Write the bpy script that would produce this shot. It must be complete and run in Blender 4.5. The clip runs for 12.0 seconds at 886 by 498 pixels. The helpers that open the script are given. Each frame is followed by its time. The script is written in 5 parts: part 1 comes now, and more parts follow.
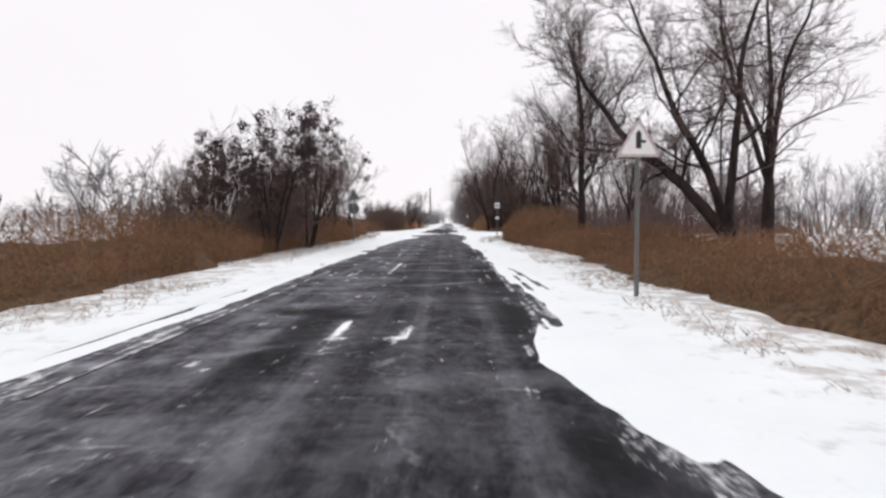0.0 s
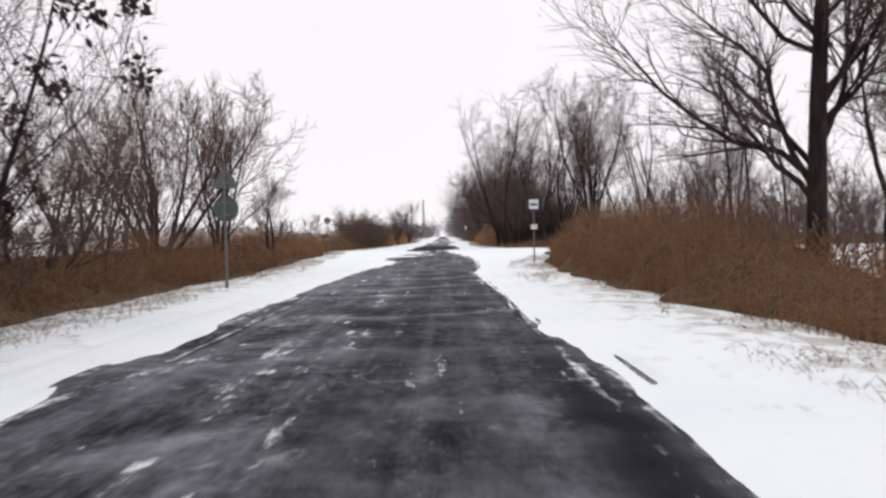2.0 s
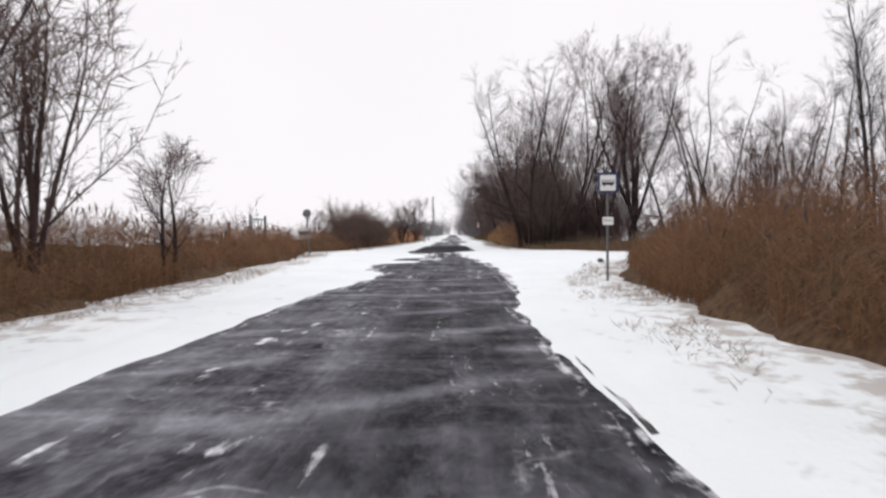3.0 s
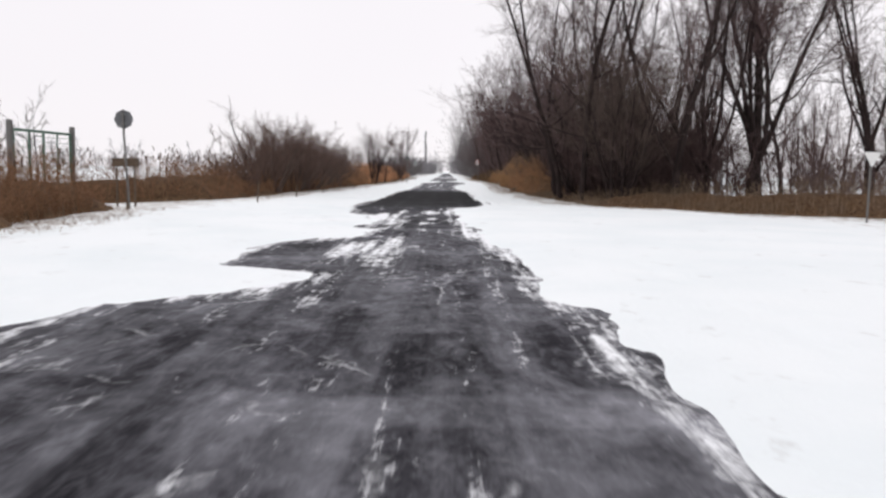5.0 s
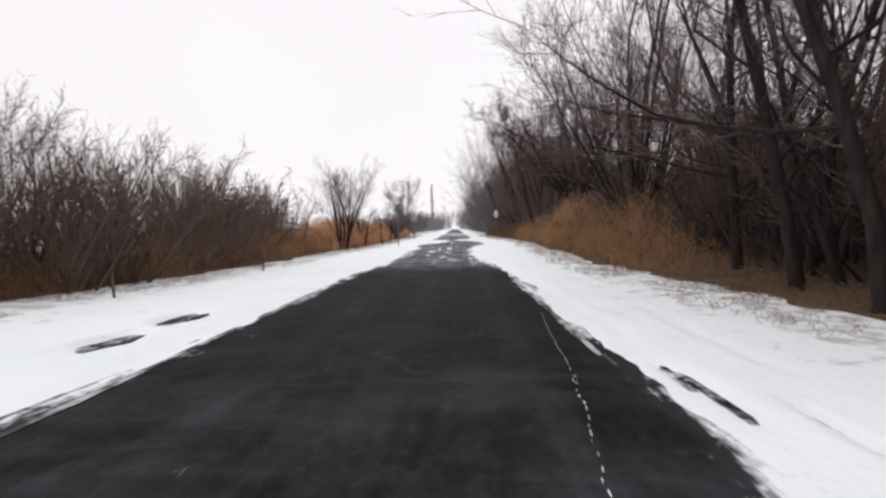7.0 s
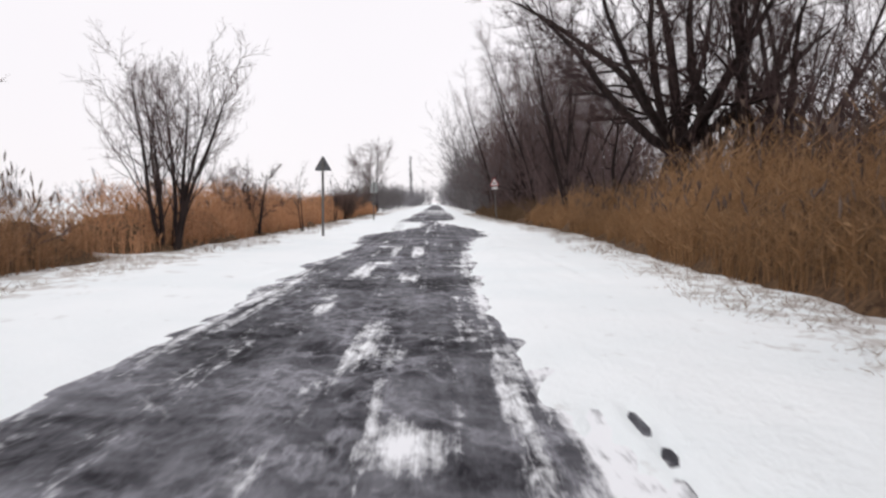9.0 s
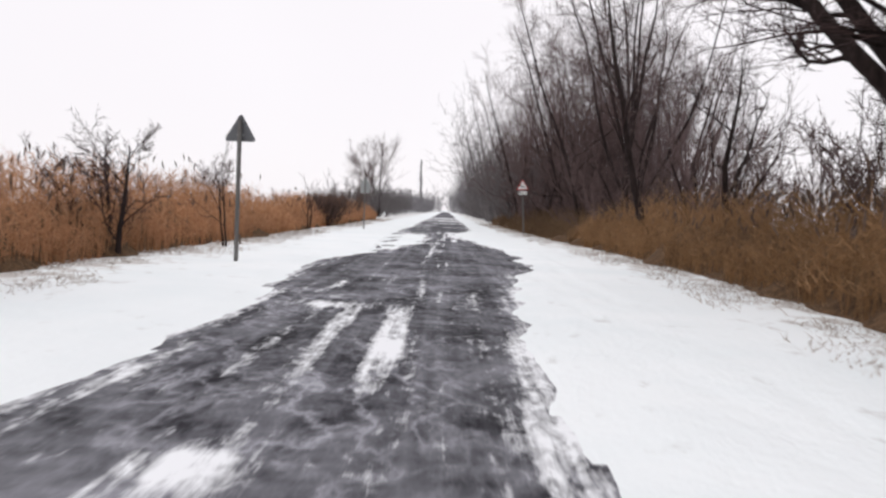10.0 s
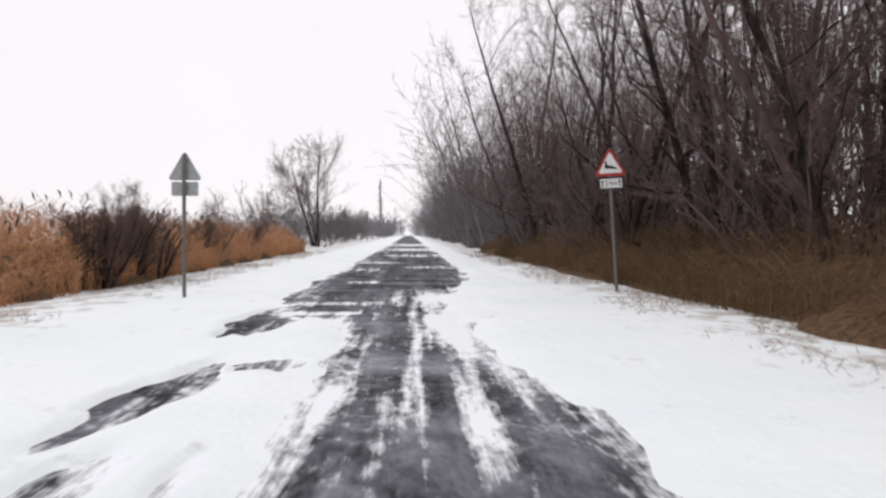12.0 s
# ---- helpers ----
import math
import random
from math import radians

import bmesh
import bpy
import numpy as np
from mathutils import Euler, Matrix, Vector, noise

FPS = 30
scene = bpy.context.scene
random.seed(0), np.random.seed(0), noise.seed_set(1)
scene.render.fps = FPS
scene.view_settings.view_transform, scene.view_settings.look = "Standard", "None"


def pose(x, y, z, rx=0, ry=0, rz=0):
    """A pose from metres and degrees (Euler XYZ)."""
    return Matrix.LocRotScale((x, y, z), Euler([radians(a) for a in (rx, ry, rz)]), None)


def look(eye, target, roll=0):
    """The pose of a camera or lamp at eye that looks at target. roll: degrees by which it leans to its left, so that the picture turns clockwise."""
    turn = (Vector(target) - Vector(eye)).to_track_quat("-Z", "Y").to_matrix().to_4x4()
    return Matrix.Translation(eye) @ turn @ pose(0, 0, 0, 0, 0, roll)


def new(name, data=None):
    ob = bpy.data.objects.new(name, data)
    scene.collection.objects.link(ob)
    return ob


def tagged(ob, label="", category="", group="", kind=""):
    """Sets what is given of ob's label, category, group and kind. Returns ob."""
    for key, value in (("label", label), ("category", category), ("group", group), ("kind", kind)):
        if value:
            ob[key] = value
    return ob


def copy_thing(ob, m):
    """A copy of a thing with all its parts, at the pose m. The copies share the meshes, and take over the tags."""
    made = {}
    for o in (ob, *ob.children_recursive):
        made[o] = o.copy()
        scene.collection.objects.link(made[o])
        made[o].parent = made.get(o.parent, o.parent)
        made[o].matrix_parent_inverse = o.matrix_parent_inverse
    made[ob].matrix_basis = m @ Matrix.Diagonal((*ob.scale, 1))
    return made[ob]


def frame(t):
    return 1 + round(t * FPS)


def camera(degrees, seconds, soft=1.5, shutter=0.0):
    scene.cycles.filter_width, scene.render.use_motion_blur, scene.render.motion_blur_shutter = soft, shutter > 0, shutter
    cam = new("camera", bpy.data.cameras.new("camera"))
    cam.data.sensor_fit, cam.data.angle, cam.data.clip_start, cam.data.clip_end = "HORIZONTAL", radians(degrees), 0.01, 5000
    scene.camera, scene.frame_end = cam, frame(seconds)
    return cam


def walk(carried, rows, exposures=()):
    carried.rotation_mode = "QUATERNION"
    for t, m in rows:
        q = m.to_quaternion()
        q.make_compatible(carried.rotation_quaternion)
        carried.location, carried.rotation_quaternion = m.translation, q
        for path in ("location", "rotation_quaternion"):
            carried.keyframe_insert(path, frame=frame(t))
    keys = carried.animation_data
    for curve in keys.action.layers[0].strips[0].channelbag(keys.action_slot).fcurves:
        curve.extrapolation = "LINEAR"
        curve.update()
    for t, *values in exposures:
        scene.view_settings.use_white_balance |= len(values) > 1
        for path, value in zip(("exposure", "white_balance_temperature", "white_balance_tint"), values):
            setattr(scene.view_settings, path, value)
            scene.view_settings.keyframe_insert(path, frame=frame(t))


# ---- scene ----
cam = camera(60.0, 12.0, soft=2.5, shutter=0.12)
PATH = [
    (0.0, 0.122, -0.013, 1.416, 87.98, 0.03, 0.43),
    (0.5, 0.050, 7.304, 1.426, 87.98, -1.19, 0.48),
    (1.0, 0.020, 14.536, 1.430, 87.68, -0.26, 0.29),
    (1.5, 0.002, 21.684, 1.436, 87.79, 0.20, 1.14),
    (2.0, -0.039, 28.982, 1.442, 88.96, 1.07, 0.03),
    (2.5, -0.092, 36.321, 1.444, 89.51, 0.60, 0.86),
    (4.5, 0.001, 65.178, 1.429, 84.45, -0.47, -0.05),
    (5.0, 0.036, 72.487, 1.425, 84.25, -1.02, 0.30),
    (5.5, 0.038, 79.739, 1.427, 85.63, -0.41, 0.79),
    (6.0, -0.062, 86.912, 1.429, 86.14, -0.89, -0.57),
    (6.5, -0.169, 94.185, 1.424, 85.69, -0.01, -0.19),
    (7.0, -0.081, 101.715, 1.417, 88.40, 0.95, 0.94),
    (9.0, 0.003, 130.560, 1.434, 86.58, -0.25, -0.53),
    (9.5, -0.007, 137.647, 1.414, 85.92, -1.73, -1.13),
    (10.0, 0.032, 144.870, 1.405, 87.09, -2.49, 0.23),
    (10.5, 0.090, 152.187, 1.409, 86.85, -1.97, 1.09),
    (11.0, 0.099, 159.463, 1.416, 87.61, -1.93, 0.53),
    (11.5, 0.029, 166.736, 1.426, 89.11, -1.52, -0.22),
    (12.0, -0.097, 174.260, 1.445, 88.85, -0.26, -2.54),
]
walk(cam, [(t, pose(*row)) for t, *row in PATH],
     exposures=[(0.0, 0.0), (2.6, 0.0), (4.3, -0.03), (6.0, -0.03), (7.0, 0.0), (12.0, 0.0)])


# ---------- light ----------
world = bpy.data.worlds.new("overcast_sky")
scene.world = world
world.use_nodes = True
wn, wl = world.node_tree.nodes, world.node_tree.links
wn.clear()
w_out, w_bg = wn.new("ShaderNodeOutputWorld"), wn.new("ShaderNodeBackground")
w_sky, w_mix, w_cloud, w_map, w_ramp = (wn.new("ShaderNodeTexSky"), wn.new("ShaderNodeMix"), wn.new("ShaderNodeTexNoise"),
                                        wn.new("ShaderNodeTexCoord"), wn.new("ShaderNodeValToRGB"))
SUN_UP, SUN_ROUND = radians(50), radians(200)
w_sky.sky_type, w_sky.sun_disc, w_sky.sun_elevation, w_sky.sun_rotation = "NISHITA", False, SUN_UP, SUN_ROUND
w_mix.data_type = "RGBA"
w_mix.inputs[0].default_value = 0.95
w_cloud.inputs["Scale"].default_value, w_cloud.inputs["Detail"].default_value = 1.6, 3
w_ramp.color_ramp.elements[0].position, w_ramp.color_ramp.elements[1].position = 0.3, 0.75
w_ramp.color_ramp.elements[0].color, w_ramp.color_ramp.elements[1].color = (9.8, 9.38, 9.72, 1), (10.4, 10.02, 10.34, 1)
wl.new(w_map.outputs["Generated"], w_cloud.inputs["Vector"])
wl.new(w_cloud.outputs["Fac"], w_ramp.inputs[0])
wl.new(w_sky.outputs[0], w_mix.inputs[6])
wl.new(w_ramp.outputs[0], w_mix.inputs[7])
wl.new(w_mix.outputs[2], w_bg.inputs[0])
w_bg.inputs[1].default_value = 0.1
wl.new(w_bg.outputs[0], w_out.inputs[0])
sun = new("sun", bpy.data.lights.new("sun", "SUN"))
sun.data.energy, sun.data.angle, sun.data.color = 0.6, radians(25), (1.0, 0.97, 0.93)
sun.matrix_world = look((0, 0, 30), (0 - math.sin(SUN_ROUND) * 10, -math.cos(SUN_ROUND) * 10, 30 - 10 * math.tan(SUN_UP)))


# ---------- materials ----------
def material(name):
    m = bpy.data.materials.new(name)
    m.use_nodes = True
    return m, m.node_tree.nodes, m.node_tree.links, m.node_tree.nodes["Principled BSDF"]


def ramp(nodes, stops):
    r = nodes.new("ShaderNodeValToRGB")
    el = r.color_ramp.elements
    while len(el) < len(stops):
        el.new(0.5)
    for e, (p, c) in zip(el, stops):
        e.position, e.color = p, (*c, 1)
    return r


def noise_node(nodes, links, scale, detail=4, stretch=(1, 1, 1), turn=0.0, rough=0.55, swirl=0.0):
    c, mp, n = nodes.new("ShaderNodeTexCoord"), nodes.new("ShaderNodeMapping"), nodes.new("ShaderNodeTexNoise")
    mp.inputs["Scale"].default_value = stretch
    mp.inputs["Rotation"].default_value = (0, 0, turn)
    n.inputs["Scale"].default_value, n.inputs["Detail"].default_value, n.inputs["Roughness"].default_value = scale, detail, rough
    n.inputs["Distortion"].default_value = swirl
    links.new(c.outputs["Object"], mp.inputs[0])
    links.new(mp.outputs[0], n.inputs["Vector"])
    return n


def mix_color(nodes, links, fac, a, b):
    m = nodes.new("ShaderNodeMix")
    m.data_type = "RGBA"
    for sock, v in ((m.inputs[0], fac), (m.inputs[6], a), (m.inputs[7], b)):
        if isinstance(v, (int, float)):
            sock.default_value = v
        elif isinstance(v, tuple):
            sock.default_value = (*v, 1)
        else:
            links.new(v, sock)
    return m.outputs[2]


def math_node(nodes, links, op, a, b, clamp=False):
    m = nodes.new("ShaderNodeMath")
    m.operation, m.use_clamp = op, clamp
    for sock, v in zip(m.inputs, (a, b)):
        if isinstance(v, (int, float)):
            sock.default_value = v
        else:
            links.new(v, sock)
    return m.outputs[0]


def bump(nodes, links, bsdf, height, strength, distance):
    b = nodes.new("ShaderNodeBump")
    b.inputs["Strength"].default_value, b.inputs["Distance"].default_value = strength, distance
    links.new(height, b.inputs["Height"])
    links.new(b.outputs[0], bsdf.inputs["Normal"])


def snow_material():
    m, n, l, b = material("snow")
    big = noise_node(n, l, 0.35, 3)
    fine = noise_node(n, l, 9, 5)
    r = ramp(n, [(0.25, (0.83, 0.89, 0.905)), (0.6, (0.90, 0.942, 0.953))])
    l.new(big.outputs["Fac"], r.inputs[0])
    # thin places where the trodden, dirty ground greys through
    thin = noise_node(n, l, 2.2, 9, (0.9, 0.6, 1), 0.3, 0.70)
    t = ramp(n, [(0.61, (0, 0, 0)), (0.71, (0.66, 0.66, 0.66))])
    near = n.new("ShaderNodeAttribute")
    near.attribute_name = "debris"                       # blown bits of reed
    l.new(math_node(n, l, "ADD", thin.outputs["Fac"], math_node(n, l, "MULTIPLY", near.outputs["Fac"], 0.17)), t.inputs[0])
    dirt = mix_color(n, l, t.outputs[0], r.outputs[0], mix_color(n, l, near.outputs["Fac"], (0.56, 0.56, 0.55), (0.36, 0.30, 0.25)))
    l.new(dirt, b.inputs["Base Color"])
    b.inputs["Roughness"].default_value = 0.75
    rise = math_node(n, l, "ADD", math_node(n, l, "MULTIPLY", fine.outputs["Fac"], 0.4), thin.outputs["Fac"])
    bump(n, l, b, rise, 0.6, 0.06)
    return m


def asphalt_material():
    """Old asphalt; blown snow lies on it as dust, as wisps and as wheel-packed streaks, by the road's own drift and dust values."""
    m, n, l, b = material("asphalt")

    def stored(name):
        a = n.new("ShaderNodeAttribute")
        a.attribute_name = name
        return a.outputs["Fac"]

    def band(node, lo, hi):
        r = ramp(n, [(lo, (0, 0, 0)), (hi, (1, 1, 1))])
        l.new(node.outputs["Fac"], r.inputs[0])
        return r.outputs[0]

    def add(*terms):
        total = None
        for value, weight in terms:
            t = math_node(n, l, "MULTIPLY", value, weight)
            total = t if total is None else math_node(n, l, "ADD", total, t)
        return total

    grit = noise_node(n, l, 55, 5)
    patch = noise_node(n, l, 0.7, 6, (1.0, 0.3, 1))
    wisp = noise_node(n, l, 1.1, 10, (1.0, 0.5, 1), 0.5, 0.70, 0.4)
    rut = noise_node(n, l, 1.0, 4, (2.2, 0.03, 1), 0, 0.6)
    wave = noise_node(n, l, 1.0, 9, (0.14, 0.6, 1), 0.2, 0.66, 0.3)
    vein = noise_node(n, l, 1.25, 7, (1.0, 0.55, 1), 0.6, 0.62, 0.25)
    ridge = math_node(n, l, "ABSOLUTE", math_node(n, l, "SUBTRACT", vein.outputs["Fac"], 0.5), 0)
    ridge = math_node(n, l, "SUBTRACT", 1.0, math_node(n, l, "MULTIPLY", ridge, 16.0), True)
    ridge = math_node(n, l, "MULTIPLY", ridge, ridge)
    track = noise_node(n, l, 1.0, 6, (4.2, 0.18, 1), 0.02, 0.66)
    blot = noise_node(n, l, 1.0, 9, (1.1, 0.42, 1), 0.1, 0.72, 0.6)
    crumb = noise_node(n, l, 7.5, 8, (1.0, 0.45, 1), 0.1, 0.72, 0.5)
    crack = n.new("ShaderNodeTexVoronoi")
    crack.feature = "DISTANCE_TO_EDGE"
    crack.inputs["Scale"].default_value = 0.55
    bend = noise_node(n, l, 1.3, 4)
    co = n.new("ShaderNodeTexCoord")
    warp = n.new("ShaderNodeMix")
    warp.data_type, warp.blend_type = "RGBA", "LINEAR_LIGHT"
    warp.inputs[0].default_value = 0.5
    l.new(co.outputs["Object"], warp.inputs[6])
    l.new(bend.outputs["Color"], warp.inputs[7])
    l.new(warp.outputs[2], crack.inputs["Vector"])
    base = ramp(n, [(0.3, (0.0078, 0.0074, 0.0098)), (0.7, (0.0235, 0.0222, 0.0288))])
    l.new(patch.outputs["Fac"], base.inputs[0])
    g = ramp(n, [(0.3, (0.55, 0.55, 0.55)), (0.75, (1.4, 1.4, 1.4))])
    l.new(grit.outputs["Fac"], g.inputs[0])
    col = n.new("ShaderNodeMix")
    col.data_type, col.blend_type = "RGBA", "MULTIPLY"
    col.inputs[0].default_value = 0.75
    l.new(mix_color(n, l, stored("fresh"), base.outputs[0], (0.0042, 0.004, 0.005)), col.inputs[6])
    l.new(g.outputs[0], col.inputs[7])
    # thin dust
    dust = add((band(wisp, 0.44, 0.70), 0.17), (band(rut, 0.46, 0.70), 0.10), (band(wave, 0.50, 0.70), 0.14), (band(crumb, 0.46, 0.72), 0.10), (math_node(n, l, "MULTIPLY", ridge, band(patch, 0.40, 0.66)), math_node(n, l, "MULTIPLY", stored("marble"), 0.45)))
    dust = math_node(n, l, "MULTIPLY", dust, stored("dust"))
    blown = math_node(n, l, "MULTIPLY", stored("wisps"), band(wisp, 0.30, 0.62))
    dust = math_node(n, l, "ADD", dust, math_node(n, l, "MULTIPLY", blown, 0.22), True)
    # packed streaks and blots of snow
    lie = add((track.outputs["Fac"], 0.56), (blot.outputs["Fac"], 0.50), (crumb.outputs["Fac"], 0.40))
    lie = math_node(n, l, "SUBTRACT", lie, 0.23)
    lie = math_node(n, l, "ADD", lie, math_node(n, l, "MULTIPLY", stored("cover"), 0.30))
    soft = n.new("ShaderNodeMapRange")
    soft.inputs["From Min"].default_value, soft.inputs["From Max"].default_value = 0.60, 0.73
    l.new(lie, soft.inputs["Value"])
    # snow caught in cracks
    c_edge = ramp(n, [(0.0, (1, 1, 1)), (0.022, (0, 0, 0))])
    l.new(crack.outputs["Distance"], c_edge.inputs[0])
    caught = math_node(n, l, "MULTIPLY", c_edge.outputs[0], band(blot, 0.50, 0.66))
    caught = math_node(n, l, "MULTIPLY", caught, math_node(n, l, "MULTIPLY_ADD", stored("fresh"), -0.47))
    caught.node.inputs[1].links[0].from_node.inputs[2].default_value = 0.5
    packed = math_node(n, l, "MAXIMUM", soft.outputs[0], caught, True)
    fac = math_node(n, l, "MAXIMUM", dust, packed, True)
    out = mix_color(n, l, packed, mix_color(n, l, dust, col.outputs[2], (0.79, 0.80, 0.88)), (0.885, 0.905, 0.93))
    l.new(out, b.inputs["Base Color"])
    b.inputs["Roughness"].default_value = 0.8
    b.inputs["Specular IOR Level"].default_value = 0.07
    lift = math_node(n, l, "ADD", math_node(n, l, "MULTIPLY", grit.outputs["Fac"], 0.4), fac)
    bump(n, l, b, lift, 0.4, 0.012)
    return m


def bark_material(name, dark, light, scale=7.0):
    m, n, l, b = material(name)
    g = noise_node(n, l, scale, 6, (1, 1, 0.22))
    isl = n.new("ShaderNodeNewGeometry")
    r = ramp(n, [(0.3, dark), (0.72, light)])
    l.new(g.outputs["Fac"], r.inputs[0])
    v = math_node(n, l, "MULTIPLY_ADD", isl.outputs["Random Per Island"], 0.5)
    v.node.inputs[2].default_value = 0.75
    hsv = n.new("ShaderNodeHueSaturation")
    l.new(v, hsv.inputs["Value"])
    l.new(r.outputs[0], hsv.inputs["Color"])
    l.new(hsv.outputs[0], b.inputs["Base Color"])
    b.inputs["Roughness"].default_value = 0.9
    b.inputs["Specular IOR Level"].default_value = 0.15
    bump(n, l, b, g.outputs["Fac"], 0.6, 0.03)
    return m


def stalk_material(name, low, high, pale):
    m, n, l, b = material(name)
    isl = n.new("ShaderNodeNewGeometry")
    big = noise_node(n, l, 0.22, 3)
    mid = tuple(a * 0.62 + b * 0.38 for a, b in zip(low, high))
    tip = tuple(a * 0.6 + b * 0.4 for a, b in zip(high, pale))
    r = ramp(n, [(0.0, mid), (0.75, high), (1.0, tip)])
    l.new(isl.outputs["Random Per Island"], r.inputs[0])
    v = math_node(n, l, "MULTIPLY_ADD", big.outputs["Fac"], 0.9)
    v.node.inputs[2].default_value = 0.55
    hsv = n.new("ShaderNodeHueSaturation")
    l.new(v, hsv.inputs["Value"])
    l.new(r.outputs[0], hsv.inputs["Color"])
    l.new(hsv.outputs[0], b.inputs["Base Color"])
    b.inputs["Roughness"].default_value = 0.8
    b.inputs["Specular IOR Level"].default_value = 0.2
    return m


def plain_material(name, color, rough=0.5, metal=0.0, wear=0.25, scale=14.0):
    m, n, l, b = material(name)
    g = noise_node(n, l, scale, 6)
    r = ramp(n, [(0.3, tuple(c * (1 - wear) for c in color)), (0.65, color)])
    l.new(g.outputs["Fac"], r.inputs[0])
    l.new(r.outputs[0], b.inputs["Base Color"])
    b.inputs["Roughness"].default_value, b.inputs["Metallic"].default_value = rough, metal
    bump(n, l, b, g.outputs["Fac"], 0.1, 0.004)
    return m


SNOW, ASPHALT = snow_material(), asphalt_material()
BARK = bark_material("bark", (0.012, 0.008, 0.0078), (0.042, 0.030, 0.028))
TWIG = bark_material("twigs", (0.083, 0.055, 0.053), (0.148, 0.106, 0.102), 3)
TWIG_DARK = bark_material("dark_twigs", (0.045, 0.028, 0.027), (0.088, 0.058, 0.055), 3)
TWIG_BROWN = bark_material("brown_twigs", (0.062, 0.046, 0.039), (0.125, 0.094, 0.08), 3)
# Twigs greyed for the further wood: thin haze painted into the colour.
TWIG_HAZED = bark_material("hazed_grey_twigs", (0.10, 0.092, 0.093), (0.175, 0.16, 0.161), 3)
TWIG_RED = bark_material("reddish_twigs", (0.08, 0.052, 0.043), (0.15, 0.10, 0.083), 3)
# Distance haze put into the colour: paler twigs for things far off.
HAZE_PALE = bark_material("haze_pale_twigs", (0.17, 0.165, 0.175), (0.28, 0.27, 0.285), 3)
HAZE_MID = bark_material("haze_mid_twigs", (0.12, 0.115, 0.12), (0.2, 0.19, 0.195), 3)
LEAF = bark_material("withered_leaves", (0.03, 0.02, 0.022), (0.07, 0.045, 0.045), 5)
REED_BROWN = stalk_material("brown_reed", (0.095, 0.049, 0.025), (0.21, 0.112, 0.060), (0.30, 0.182, 0.112))
LITTER = bark_material("reed_litter", (0.035, 0.02, 0.012), (0.14, 0.084, 0.045), 9.0)
LEAF_LITTER = bark_material("dark_leaf_litter", (0.018, 0.013, 0.010), (0.06, 0.042, 0.03), 9.0)
REED_DARK = stalk_material("dark_weeds", (0.06, 0.034, 0.018), (0.14, 0.085, 0.045), (0.24, 0.17, 0.11))
REED_ORANGE = stalk_material("orange_reed", (0.26, 0.118, 0.056), (0.50, 0.258, 0.135), (0.58, 0.37, 0.23))
REED_AMBER = stalk_material("amber_reed", (0.15, 0.074, 0.037), (0.30, 0.162, 0.083), (0.40, 0.26, 0.16))
REED_DULL = stalk_material("dull_dry_grass", (0.09, 0.06, 0.038), (0.19, 0.135, 0.09), (0.28, 0.21, 0.15))
REED_GOLD = stalk_material("golden_reed", (0.16, 0.085, 0.038), (0.32, 0.18, 0.086), (0.43, 0.28, 0.16))
PLUME = stalk_material("reed_plume", (0.05, 0.035, 0.03), (0.13, 0.09, 0.07), (0.25, 0.19, 0.15))
GRASS = stalk_material("dry_grass", (0.11, 0.07, 0.04), (0.23, 0.155, 0.095), (0.38, 0.29, 0.2))
STEEL = plain_material("galvanised_steel", (0.30, 0.31, 0.32), 0.45, 0.6)
POLE_GREY = plain_material("grey_painted_pole", (0.13, 0.125, 0.12), 0.6)
SIGN_BACK = plain_material("grey_sign_back", (0.12, 0.125, 0.135), 0.55)
SIGN_BACK_PALE = plain_material("pale_sign_back", (0.32, 0.34, 0.34), 0.55)
SIGN_BACK_GREEN = plain_material("greenish_sign_back", (0.075, 0.10, 0.095), 0.55)
WHITE = plain_material("white_sign_sheet", (0.75, 0.75, 0.74), 0.4, 0, 0.12)
RED = plain_material("red_sign_sheet", (0.42, 0.035, 0.03), 0.4)
FADED = plain_material("faded_red_sheet", (0.52, 0.42, 0.42), 0.5)
BLACK = plain_material("black_sign_sheet", (0.015, 0.015, 0.017), 0.5)
BLUE = plain_material("dark_blue_sign_sheet", (0.02, 0.03, 0.09), 0.45)
GREEN = plain_material("green_gate_paint", (0.06, 0.13, 0.09), 0.5)
WOOD = plain_material("weathered_wood", (0.11, 0.075, 0.05), 0.85, 0, 0.5, 9)


def worn_paint():
    m, n, l, b = material("worn_white_road_paint")
    g = noise_node(n, l, 3.0, 8, (1, 0.35, 1), 0, 0.7)
    r = ramp(n, [(0.46, (0.035, 0.035, 0.038)), (0.56, (0.5, 0.5, 0.51))])
    l.new(g.outputs["Fac"], r.inputs[0])
    l.new(r.outputs[0], b.inputs["Base Color"])
    b.inputs["Roughness"].default_value = 0.8
    return m


LINE = worn_paint()


